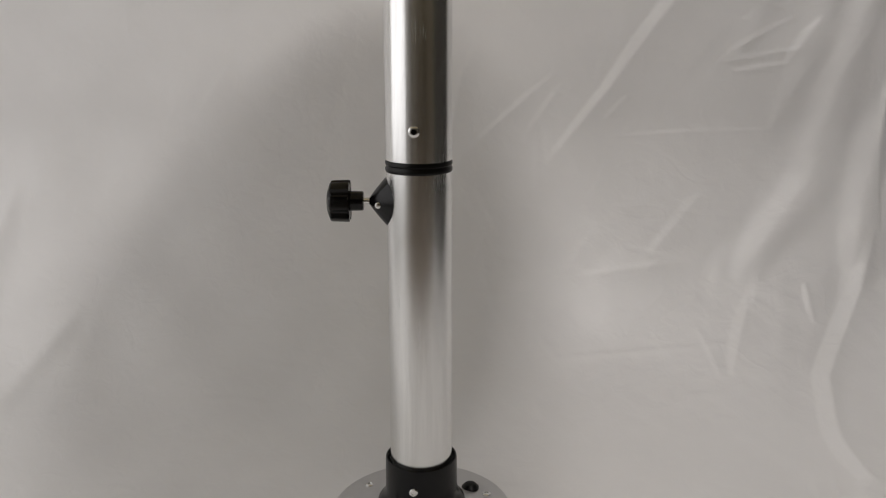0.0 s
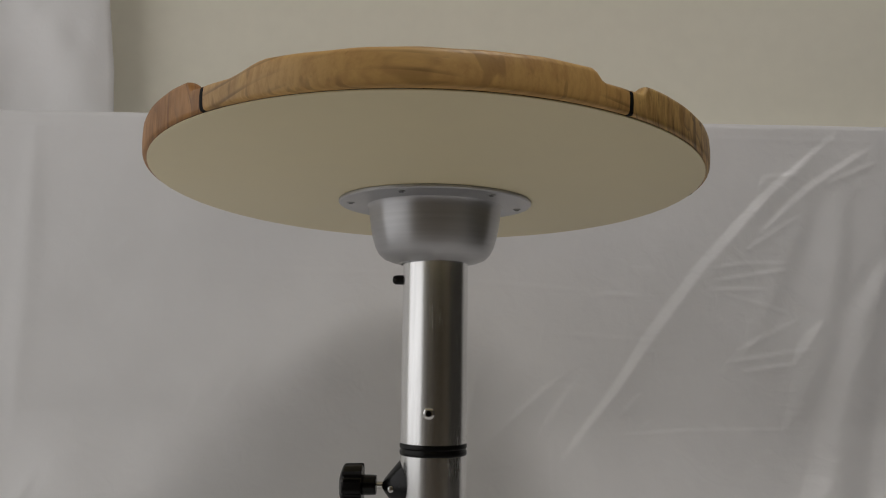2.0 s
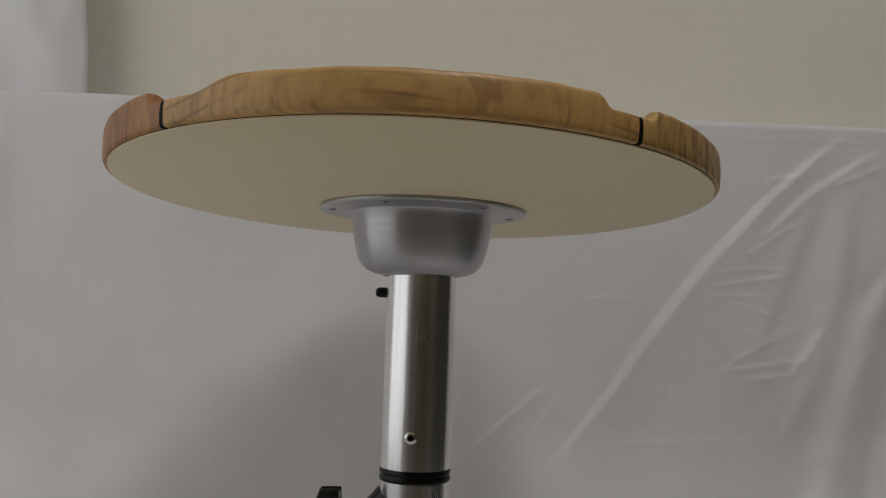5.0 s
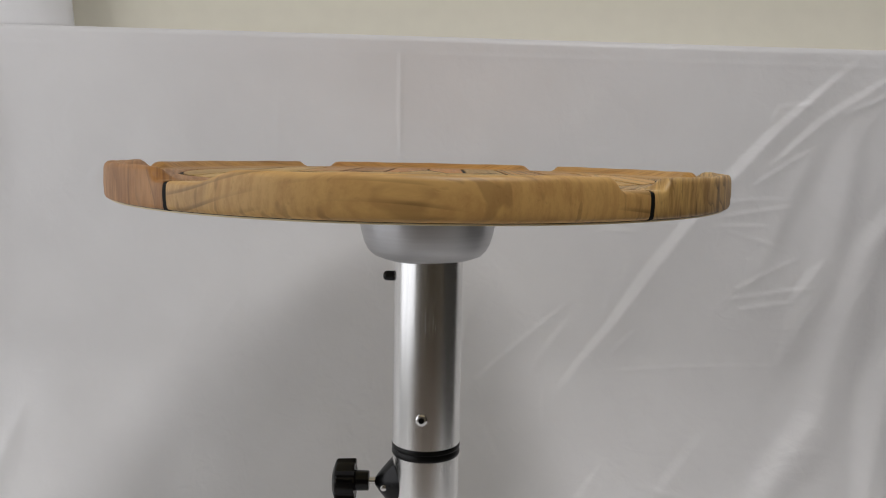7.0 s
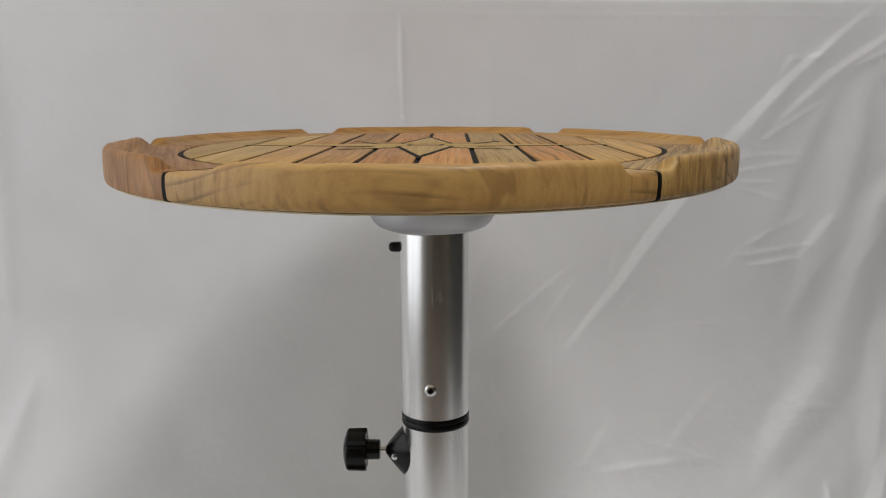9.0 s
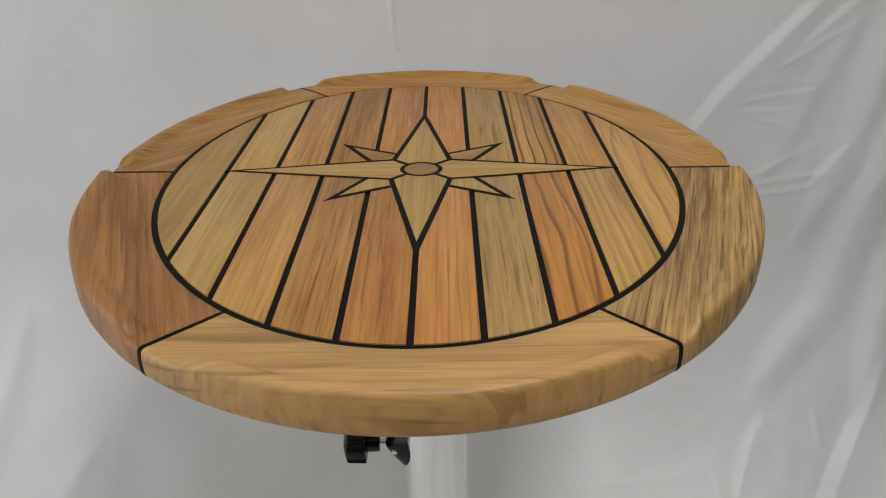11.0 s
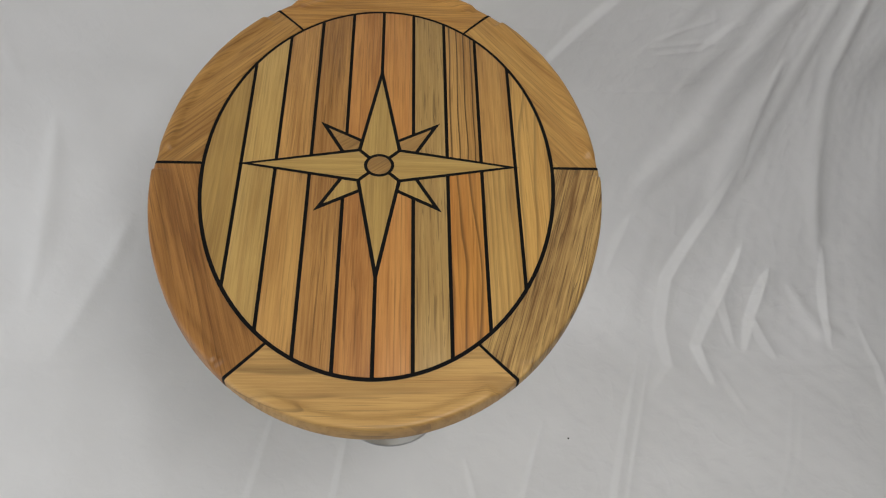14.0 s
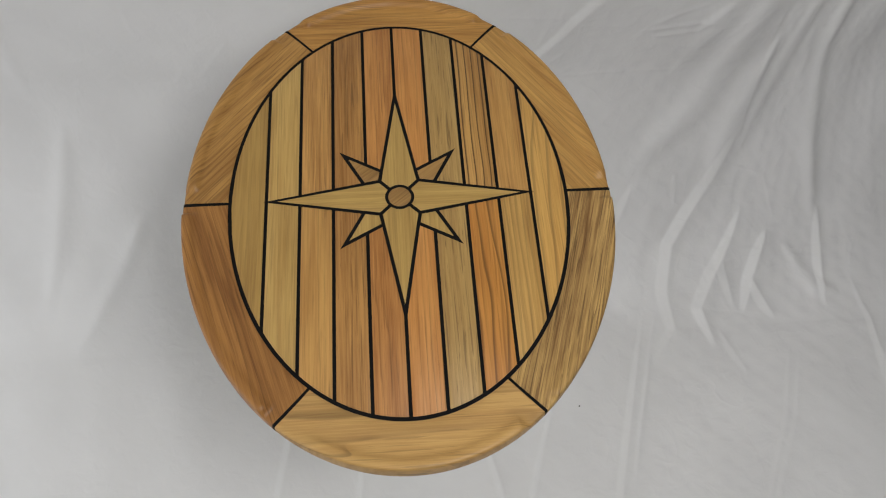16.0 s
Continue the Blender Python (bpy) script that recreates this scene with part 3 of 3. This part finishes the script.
def hanging_sheet():
    """A white sheet that hangs against the wall and ends on the covered ledge; its free edge leans."""
    nx, nz, thick = 90, 120, 0.0025
    rng = random.Random(11)
    U, Z = np.meshgrid(np.linspace(0, 1, nx), np.linspace(0.0, 1.0, nz))
    free = -0.5655 - 0.152 * Z + 0.004 * np.sin(13.0 * Z)
    X = -1.42 + (free + 1.42) * U
    foot = CLOTH_TOP - 0.014 * X + 0.0005
    Z = foot + (2.30 - foot) * Z
    Y = 0.530 - 0.0055 * waves(X, Z, rng, 7, 0.16, 0.45, 8, 22) - 0.0016 * waves(X, Z, rng, 10, 0.05, 0.14, 40, 70)
    Y += 0.010 * np.clip((U - 0.93) / 0.07, 0, 1) ** 2
    bm = bmesh.new()
    rows = [[[bm.verts.new((X[i, j], Y[i, j] + d, Z[i, j])) for j in range(nx)] for i in range(nz)] for d in (0.0, thick)]
    for side, grid in enumerate(rows):
        for i in range(nz - 1):
            for j in range(nx - 1):
                f = [grid[i][j], grid[i][j + 1], grid[i + 1][j + 1], grid[i + 1][j]]
                bm.faces.new(f[::-1] if side else f)
    ring = [(0, j) for j in range(nx)] + [(i, nx - 1) for i in range(1, nz)] + [(nz - 1, j) for j in range(nx - 2, -1, -1)] + [(i, 0) for i in range(nz - 2, 0, -1)]
    for (i, j), (m, n) in zip(ring, ring[1:] + ring[:1]):
        bm.faces.new((rows[0][i][j], rows[1][i][j], rows[1][m][n], rows[0][m][n]))
    tagged(mesh_object("hanging_sheet", bm, CLOTH), "white sheet hanging in soft waves before the cream wall", "cloth")


hanging_sheet()


def lint(x, y, z, r):
    bm = bmesh.new()
    bmesh.ops.create_icosphere(bm, subdivisions=2, radius=r)
    rng = random.Random(7)
    for v in bm.verts:
        v.co *= rng.uniform(0.8, 1.2)
    ob = mesh_object("lint", bm, RUBBER)
    ob.location = (x, y, z)
    tagged(ob, "tiny dark speck of lint on the white cloth", "lint", "specks on the cloth")


lint(0.342, -0.061, -0.0425, 0.0016)
lint(0.697, 0.455, 0.3150, 0.0013)

# ---- the table ----
table = tagged(new("pedestal_table"), "oval teak table with inlaid compass star on an aluminium pedestal", "table")
table.location = (TX, TY, FLOOR)
SHIFT = Matrix.Translation((-TX, -TY, -FLOOR))
# the top does not sit quite level on its pedestal: it hangs a little to the back and to one side
PIVOT = Vector((0, -0.355, 0.635))
LEAN = Matrix.Translation(PIVOT) @ Matrix.Rotation(0.00894, 4, Vector((-0.008, 0.004, 0))) @ Matrix.Translation(-PIVOT)

# the tubes stand a little out of plumb, towards the wall
TILT = Matrix(((1, 0, 0, 0), (0, 1, 0.036, -0.036 * FLOOR), (0, 0, 1, 0), (0, 0, 0, 1)))


def table_part(name, bm, material, parent=None, label="", smooth=True, sharp=35):
    """A part of the table, given in room coordinates."""
    top = parent or table
    on_top = name in ("tabletop", "top_bracket") or any(p and p.name.split(".")[0] in ("tabletop", "top_bracket") for p in (parent, parent and parent.parent))
    bmesh.ops.transform(bm, matrix=SHIFT @ LEAN if on_top else SHIFT @ TILT, verts=bm.verts)
    bmesh.ops.recalc_face_normals(bm, faces=bm.faces)
    return part(name, bm, material, top, label, smooth, sharp)


tabletop = table_part("tabletop", slab(ellipse(AI + 0.003, BI + 0.003, 160), H - 0.017, H - 0.0012), CAULK, label="black caulking between the teak pieces")


def plank(x0, x1, sign, material):
    """A plank between two joints, cut by the oval; sign 0 runs from edge to edge."""
    g = 0.0022
    x0, x1 = x0 + (g if x0 > -0.2 else 0), x1 - (g if x1 < 0.2 else 0)
    a, b = AI - 0.0047, BI - 0.0050
    x0, x1 = max(x0, -a + 1e-4), min(x1, a - 1e-4)
    xs = np.linspace(x0, x1, 18 if abs(x0) > 0.15 or abs(x1) > 0.15 else 9)
    up = [(x, b * math.sqrt(max(0.0, 1 - (x / a) ** 2))) for x in xs]
    low = [(x, -y) for x, y in up]
    if sign > 0:
        low = [(x0, 0.0006), (x1, 0.0006)]
    elif sign < 0:
        up = [(x0, -0.0006), (x1, -0.0006)]
    pts = low + up[::-1]
    pts = [p for i, p in enumerate(pts) if math.dist(p, pts[i - 1]) > 5e-4]
    return table_part("plank", slab(pts, H - 0.008, H, 0.0004), material, tabletop)


plank(-0.25, -4 * PITCH, 0, GRAIN["olive"])
plank(4 * PITCH, 0.25, 0, GRAIN["bright"])
NORTH = ("pale", "tan_striped", "brown", "red", "salmon", "flecked", "bold", "tan")
SOUTH = ("pale", "tan", "brown", "red", "salmon", "flecked", "orange", "gold")
for n in range(8):
    plank((n - 4) * PITCH, (n - 3) * PITCH, 1, GRAIN[NORTH[n]])
    plank((n - 4) * PITCH, (n - 3) * PITCH, -1, GRAIN[SOUTH[n]])

# the compass star, laid into the planks
TIP_X, TIP_Y, KNOT, LINE = 0.1705, 0.1685, 0.0252, 0.0024


def star_outline(tip_x):
    pts = []
    for sx, sy in ((1, 1), (-1, 1), (-1, -1), (1, -1)):
        tip = (sx * 0.0714, sy * 0.0684)
        on_x, on_y = (sx * 0.046, sy * 0.0216), (sx * 0.0222, sy * 0.041)
        pts += [on_x, tip, on_y] if sx * sy > 0 else [on_y, tip, on_x]
        pts.append({(1, 1): (0, TIP_Y), (-1, 1): (-tip_x, 0), (-1, -1): (0, -TIP_Y), (1, -1): (tip_x, 0)}[sx, sy])
    return pts


table_part("star_caulk", slab(shrink(star_outline(TIP_X - 0.008), -0.0022), H - 0.004, H + 0.0002), CAULK, tabletop, "black outline of the compass star", smooth=False)


def cut_circle(a, b, r, n=7):
    """Points of a circle round the middle from direction a to direction b."""
    ta, tb = math.atan2(*reversed(a)), math.atan2(*reversed(b))
    if tb - ta > math.pi:
        tb -= 2 * math.pi
    if ta - tb > math.pi:
        ta -= 2 * math.pi
    return [(r * math.cos(ta + (tb - ta) * i / (n - 1)), r * math.sin(ta + (tb - ta) * i / (n - 1))) for i in range(n)]


def star_piece(pts, material):
    return table_part("star_point", slab(shrink(pts, LINE), H - 0.002, H + 0.0005, 0.0003), material, tabletop)


for tip, a, b, m in (
    ((0, TIP_Y), (1, 1), (-1, 1), STAR), ((0, -TIP_Y), (-1, -1), (1, -1), STAR),
    ((TIP_X, 0), (1, -1), (1, 1), STAR_ACROSS), ((-TIP_X, 0), (-1, 1), (-1, -1), STAR_ACROSS),
):
    ka, kb = (a[0] * KNOT, a[1] * KNOT), (b[0] * KNOT, b[1] * KNOT)
    star_piece([tip, kb] + cut_circle(kb, ka, 0.0165) + [ka], m)
for sx, sy in ((1, 1), (-1, 1), (-1, -1), (1, -1)):
    star_piece([(sx * 0.0714, sy * 0.0684), (sx * 0.046, sy * 0.0216), (sx * KNOT, sy * KNOT), (sx * 0.0222, sy * 0.041)], STAR_DARK if sy > 0 else STAR)
table_part("star_centre", slab(ellipse(0.0147, 0.0147, 40), H - 0.002, H + 0.0005, 0.0003), STAR_DARK, tabletop, "small round teak disc")


def rim_piece(in0, in1, out0, out1, flat0, flat1, material, label="", name="rim_segment", n=72, drop=0.0, rise=0.0092, round_lip=False, ramp0=0.010):
    """A piece of the oval rim: a flat inner band and a raised rounded lip, which sinks away towards both joints."""
    width = 0.0555
    profile = [(0.0, -0.017, 0), (0.0, -0.0006, 0), (0.0006, 0.0, 0), (0.014, 0.0, 0), (0.028, 0.0, 0.0)]
    if round_lip:
        profile += [(0.0340, 0.0, 0.03), (0.0368, 0.0, 0.16), (0.0388, 0.0, 0.40), (0.0405, 0.0, 0.68), (0.0422, 0.0, 0.88), (0.0442, 0.0, 0.98), (0.0465, 0.0, 1.0), (0.0490, 0.0, 0.96),
                    (0.0512, -0.0003, 0.87), (0.0532, -0.0009, 0.70), (0.0546, -0.0020, 0.48), (0.0554, -0.0042, 0.25), (0.0557, -0.0078, 0.06)]
    else:
        profile += [(0.0335, 0.0, 0.04), (0.0372, 0.0, 0.15), (0.0400, 0.0, 0.34), (0.0424, 0.0, 0.58), (0.0446, 0.0, 0.80), (0.0468, 0.0, 0.94), (0.0492, 0.0, 0.99), (0.0518, 0.0, 1.0),
                    (0.0538, -0.0003, 0.98), (0.0551, -0.0011, 0.92), (0.0558, -0.0024, 0.80), (0.0561, -0.0055, 0.48), (0.0562, -0.0085, 0.16)]
    profile += [(0.0560, -0.0120, 0.0), (0.0557, -0.0160, 0.0), (0.0549, -0.0179, 0.0), (0.0530, -0.0186, 0.0)]
    bm = bmesh.new()
    rows = []
    for i in range(n + 1):
        f = i / n
        f = 0.5 - 0.5 * math.cos(math.pi * f) if 0 < f < 1 else f
        ring = []
        tm = out0 + (out1 - out0) * f
        speed = math.hypot(AO * math.sin(radians(tm)), BO * math.cos(radians(tm)))
        s0, s1 = speed * radians(tm - out0), speed * radians(out1 - tm)
        lift = 1.0
        for s, flat, ramp in ((s0, flat0, ramp0), (s1, flat1, 0.010)):
            e = min(1.0, max(0.0, (s - flat) / ramp))
            lift *= e * e * (3 - 2 * e)
        a = radians(tm)
        wob = 1 + 0.03 * math.sin(a * 17 + out0) + 0.02 * math.sin(a * 41 + 2 * out0)
        sway = 0.0004 * math.sin(a * 29 + out0) + 0.0003 * math.sin(a * 61 + 3 * out0)
        for d, z, k in profile:
            u = (d + (sway if 0.033 < d < 0.049 else 0)) / width
            t = radians((in0 + (in1 - in0) * f) * (1 - u) + tm * u)
            ax, by = AI + (AO - AI) * u, BI + (BO - BI) * u
            ring.append(bm.verts.new((ax * math.cos(t), by * math.sin(t), H + z - drop + k * rise * lift * wob)))
        rows.append(ring)
    for a, b in zip(rows, rows[1:]):
        for j in range(len(profile)):
            m = (j + 1) % len(profile)
            bm.faces.new((a[j], b[j], b[m], a[m]))
    bm.faces.new(rows[0])
    bm.faces.new(list(reversed(rows[-1])))
    return table_part(name, bm, material, tabletop, label, sharp=50)


GI, GO = 0.42, 0.40
DI, DO = 58.4, 56.2
for name, a, b, c, d, e, f in (
    ("east_north", 0, DI, 0, DO, 0.013, 0.018), ("north", DI, 180 - DI, DO, 180 - DO, 0.019, 0.019), ("west_north", 180 - DI, 180, 180 - DO, 180, 0.018, 0.015),
    ("west_south", 180, 180 + DI, 180, 180 + DO, 0.008, 0.012), ("south", 180 + DI, 360 - DI, 180 + DO, 360 - DO, 0.024, 0.024), ("east_south", 360 - DI, 360, 360 - DO, 360, 0.011, 0.008),
):
    rim_piece(a + GI, b - GI, c + GO, d - GO, e, f, RIM_GRAIN[name], rise=0.0064 if "north" in name else 0.0076 if "east" in name else 0.0088, round_lip="north" in name, ramp0=0.040 if name == "south" else 0.010)
for mi, mo in ((0, 0), (DI, DO), (180 - DI, 180 - DO), (180, 180), (180 + DI, 180 + DO), (360 - DI, 360 - DO)):
    rim_piece(mi - GI, mi + GI, mo - GO, mo + GO, 1, 1, CAULK, "black caulked joint across the rim", "rim_joint", 2, 0.0005)

table_part("edge_band", slab(ellipse(AO - 0.0040, BO - 0.0040, 160), H - 0.0192, H - 0.0176), CAULK, tabletop, "thin dark edge under the teak rim", smooth=False)
bm = lathe([(0.0, -0.0202), (0.998, -0.0202), (1.0, -0.0199), (1.0, -0.0191), (0.0, -0.0191)], steps=160)
bmesh.ops.transform(bm, matrix=Matrix.Translation((0, 0, H)) @ Matrix.Diagonal((AO - 0.0036, BO - 0.0036, 1, 1)), verts=bm.verts)
table_part("underside_panel", bm, CREAM, tabletop, "smooth cream laminate underside", sharp=60)

# ---- pedestal ----


def bracket():
    z = H - 0.0202
    x, y = TX - 0.0015, TY + 0.026
    wall = [(0.0763, 0.0092), (0.0755, 0.0170), (0.0735, 0.0300), (0.0712, 0.0402), (0.0680, 0.0505), (0.0640, 0.0575), (0.0580, 0.0628), (0.0490, 0.0660), (0.0410, 0.0672)]
    cup = table_part("top_bracket", lathe([
        (0.0, z), (0.1058, z), (0.1068, z - 0.0010), (0.1068, z - 0.0030), (0.1056, z - 0.0042), (0.0815, z - 0.0050), (0.0752, z - 0.0062)]
        + [(r * 0.960, z - h * 1.03) for r, h in wall]
        + [(0.0385, z - 0.0704), (0.0362, z - 0.0704), (0.0362, z - 0.0600), (0.0, z - 0.0600)], (x, y, 0), 96), TURNED, label="satin turned aluminium socket with round flange")
    for i in range(6):
        a = radians(10 + 60 * i)
        c = (x + 0.0935 * math.cos(a), y + 0.0935 * math.sin(a), 0)
        screw = table_part("screw", lathe([(0.0, z - 0.0046), (0.0046, z - 0.0046), (0.0046, z - 0.0052), (0.0036, z - 0.0056), (0.0030, z - 0.0056), (0.0, z - 0.0054)], c, 20), TURNED, cup, "countersunk aluminium-coloured screw")
        # black disc standing in for the shade inside the screw's socket
        table_part("socket_shade", lathe([(0.0, z - 0.0050), (0.0030, z - 0.0053), (0.0028, z - 0.0058), (0.0, z - 0.0058)], c, 8), BLACK, screw)


bracket()
upper = table_part("upper_tube", lathe([(0.0320, 0.370), (0.0348, 0.3692), (0.0356, 0.3700), (0.0356, H - 0.086), (0.0, H - 0.086)], (TX, TY, 0), 96), TUBE, label="drawn shiny aluminium tube")
table_part("cap_screw", lathe([(0.0, 0.0334), (0.0060, 0.0334), (0.0062, 0.0364), (0.0058, 0.0372), (0.0046, 0.0380), (0.0030, 0.0383), (0.0028, 0.0359), (0.0, 0.0357)],
                              (TX - 0.004, TY, 0.4025), 28, "y"), STEEL, upper, "steel cap screw")
# the socket's dark inside is a black hexagonal plug, shade put in as colour
table_part("socket_shade", lathe([(0.0, 0.0357), (0.0030, 0.0358), (0.0029, 0.0376), (0.0, 0.0376)], (TX - 0.004, TY, 0.4025), 6, "y"), BLACK, upper)
table_part("lock_pin", lathe([(0.0, 0.032), (0.0052, 0.032), (0.0052, 0.0425), (0.0048, 0.0447), (0.0037, 0.0463), (0.0020, 0.0471), (0.0, 0.0473)], (TX, TY + 0.003, 0.5440), 24, "x"), RUBBER, upper, "short black rubber pin")
lower = table_part("lower_tube", lathe([(0.0, -0.020), (0.0350, -0.020), (0.0350, 0.3605), (0.0, 0.3605)], (TX, TY, 0), 96), TUBE, label="drawn shiny aluminium tube")
table_part("bushing", lathe([(0.031, 0.3608), (0.0352, 0.3610), (0.0359, 0.3625), (0.0359, 0.3648), (0.0350, 0.3664), (0.0348, 0.3676), (0.0359, 0.3690), (0.0360, 0.3718),
                             (0.0354, 0.3730), (0.031, 0.3730)], (TX, TY, -0.0036), 96), RUBBER, label="black grooved plastic ring between the tubes")


def clamp_knob():
    z = 0.3248
    n, rows = 96, []
    bm = bmesh.new()
    prof = [(0.0, 0.0753), (0.0120, 0.0751), (0.0184, 0.0741), (0.0199, 0.0742), (0.0204, 0.0748), (0.0204, 0.0790), (0.0200, 0.0926), (0.0196, 0.0940), (0.0187, 0.0949), (0.0120, 0.0980), (0.0, 0.0988)]
    for r, h in prof:
        ring = []
        for i in range(n):
            a = 2 * math.pi * i / n
            c = math.cos(6 * a)
            rr = r * (1.10 - 0.23 * max(0.0, -c) ** 0.8 if r > 0.015 else 1)
            ring.append(bm.verts.new((TX - h, TY + rr * math.cos(a), z + rr * math.sin(a))))
        rows.append(ring)
    for a, b in zip(rows, rows[1:]):
        for i in range(n):
            if (a[i].co - a[(i + 1) % n].co).length + (b[i].co - b[(i + 1) % n].co).length > 1e-7:
                bm.faces.new((a[i], a[(i + 1) % n], b[(i + 1) % n], b[i]))
    bmesh.ops.remove_doubles(bm, verts=bm.verts, dist=1e-6)
    lathe([(0.0, 0.0598), (0.0096, 0.0598), (0.0103, 0.0605), (0.0106, 0.0680), (0.0106, 0.0755)], (TX, TY, z), 32, "x", bm)
    knob = table_part("clamp_knob", bm, BLACK, label="black lobed plastic clamp knob")
    table_part("stud", lathe([(0.0, 0.030), (0.0038, 0.030), (0.0038, 0.0605), (0.0, 0.0605)], (TX, TY, z), 16, "x"), STEEL, knob, "thin steel threaded stud")
    bm = bmesh.new()
    rings, m = [], 40
    for k in range(9):
        f = k / 8
        ring = []
        for i in range(m):
            a = 2 * math.pi * i / m
            e = f**0.9
            y, dz = (0.0055 + 0.0180 * e) * math.cos(a), (0.0035 + 0.0228 * e) * math.sin(a)
            hug = math.sqrt(max(0.0, 0.0351**2 - y * y))
            x = -(0.0532 * (1 - f) + hug * f)
            ring.append(bm.verts.new((TX + x, TY + y, z + dz)))
        rings.append(ring)
    for a, b in zip(rings, rings[1:]):
        for i in range(m):
            bm.faces.new((a[i], a[(i + 1) % m], b[(i + 1) % m], b[i]))
    bm.faces.new(rings[0])
    bm.faces.new(list(reversed(rings[-1])))
    table_part("saddle_washer", bm, BLACK, knob, "black wedge-shaped saddle hugging the tube")
    table_part("nut", lathe([(0.0, -0.006), (0.0033, -0.006), (0.0033, 0.0012), (0.0024, 0.0018), (0.0, 0.0018)], (TX - 0.0432, TY - 0.0145, z - 0.002), 18, "y"), STEEL, knob, "small steel insert")


clamp_knob()


def base():
    f = FLOOR
    plate = table_part("base_plate", lathe([
        (0.0, f), (0.1036, f), (0.1050, f + 0.0010), (0.1050, f + 0.0040), (0.1038, f + 0.0054), (0.0900, f + 0.0066), (0.0720, f + 0.0080), (0.0570, f + 0.0098), (0.0510, f + 0.0120), (0.0440, f + 0.0150), (0.0, f + 0.0150)],
        (TX, TY, 0), 96), PLATE, label="round turned aluminium foot on the floor")
    for deg in (20, 142, 196, 262, 318, 82):
        a = radians(deg)
        c = (TX + 0.082 * math.cos(a), TY + 0.082 * math.sin(a), f)
        table_part("screw", lathe([(0.0, 0.0060), (0.0052, 0.0064), (0.0052, 0.0080), (0.0040, 0.0088), (0.0024, 0.0090), (0.0018, 0.0080), (0.0, 0.0078)], c, 22), STEEL, plate, "steel screw")
    for x, y in ((0.066, 0.042), (-0.085, -0.045)):
        table_part("plug", lathe([(0.0, 0.006), (0.0105, 0.0065), (0.0105, 0.0095), (0.0085, 0.0108), (0.0070, 0.0130), (0.0045, 0.0140), (0.0, 0.0143)], (TX + x - 0.008, TY + y, f), 20), RUBBER, plate, "black rubber plug")
    collar = table_part("base_collar", lathe([
        (0.0345, -0.010), (0.0505, f + 0.010), (0.0510, f + 0.0160), (0.0497, f + 0.0205), (0.0450, f + 0.0245), (0.0420, f + 0.0290), (0.0413, f + 0.0350), (0.0409, 0.0270), (0.0404, 0.0296), (0.0394, 0.0302), (0.0382, 0.0294), (0.0362, 0.0250), (0.0345, 0.0246)],
        (TX, TY, 0), 96), BLACK, label="black plastic collar round the tube")
    table_part("cap_screw", lathe([(0.0, 0.0398), (0.0048, 0.0401), (0.0048, 0.0425), (0.0038, 0.0433), (0.0023, 0.0433), (0.0021, 0.0418), (0.0, 0.0416)], (TX - 0.008, TY + 0.001, 0.005), 24, "y"), STEEL, collar, "steel cap screw")



base()
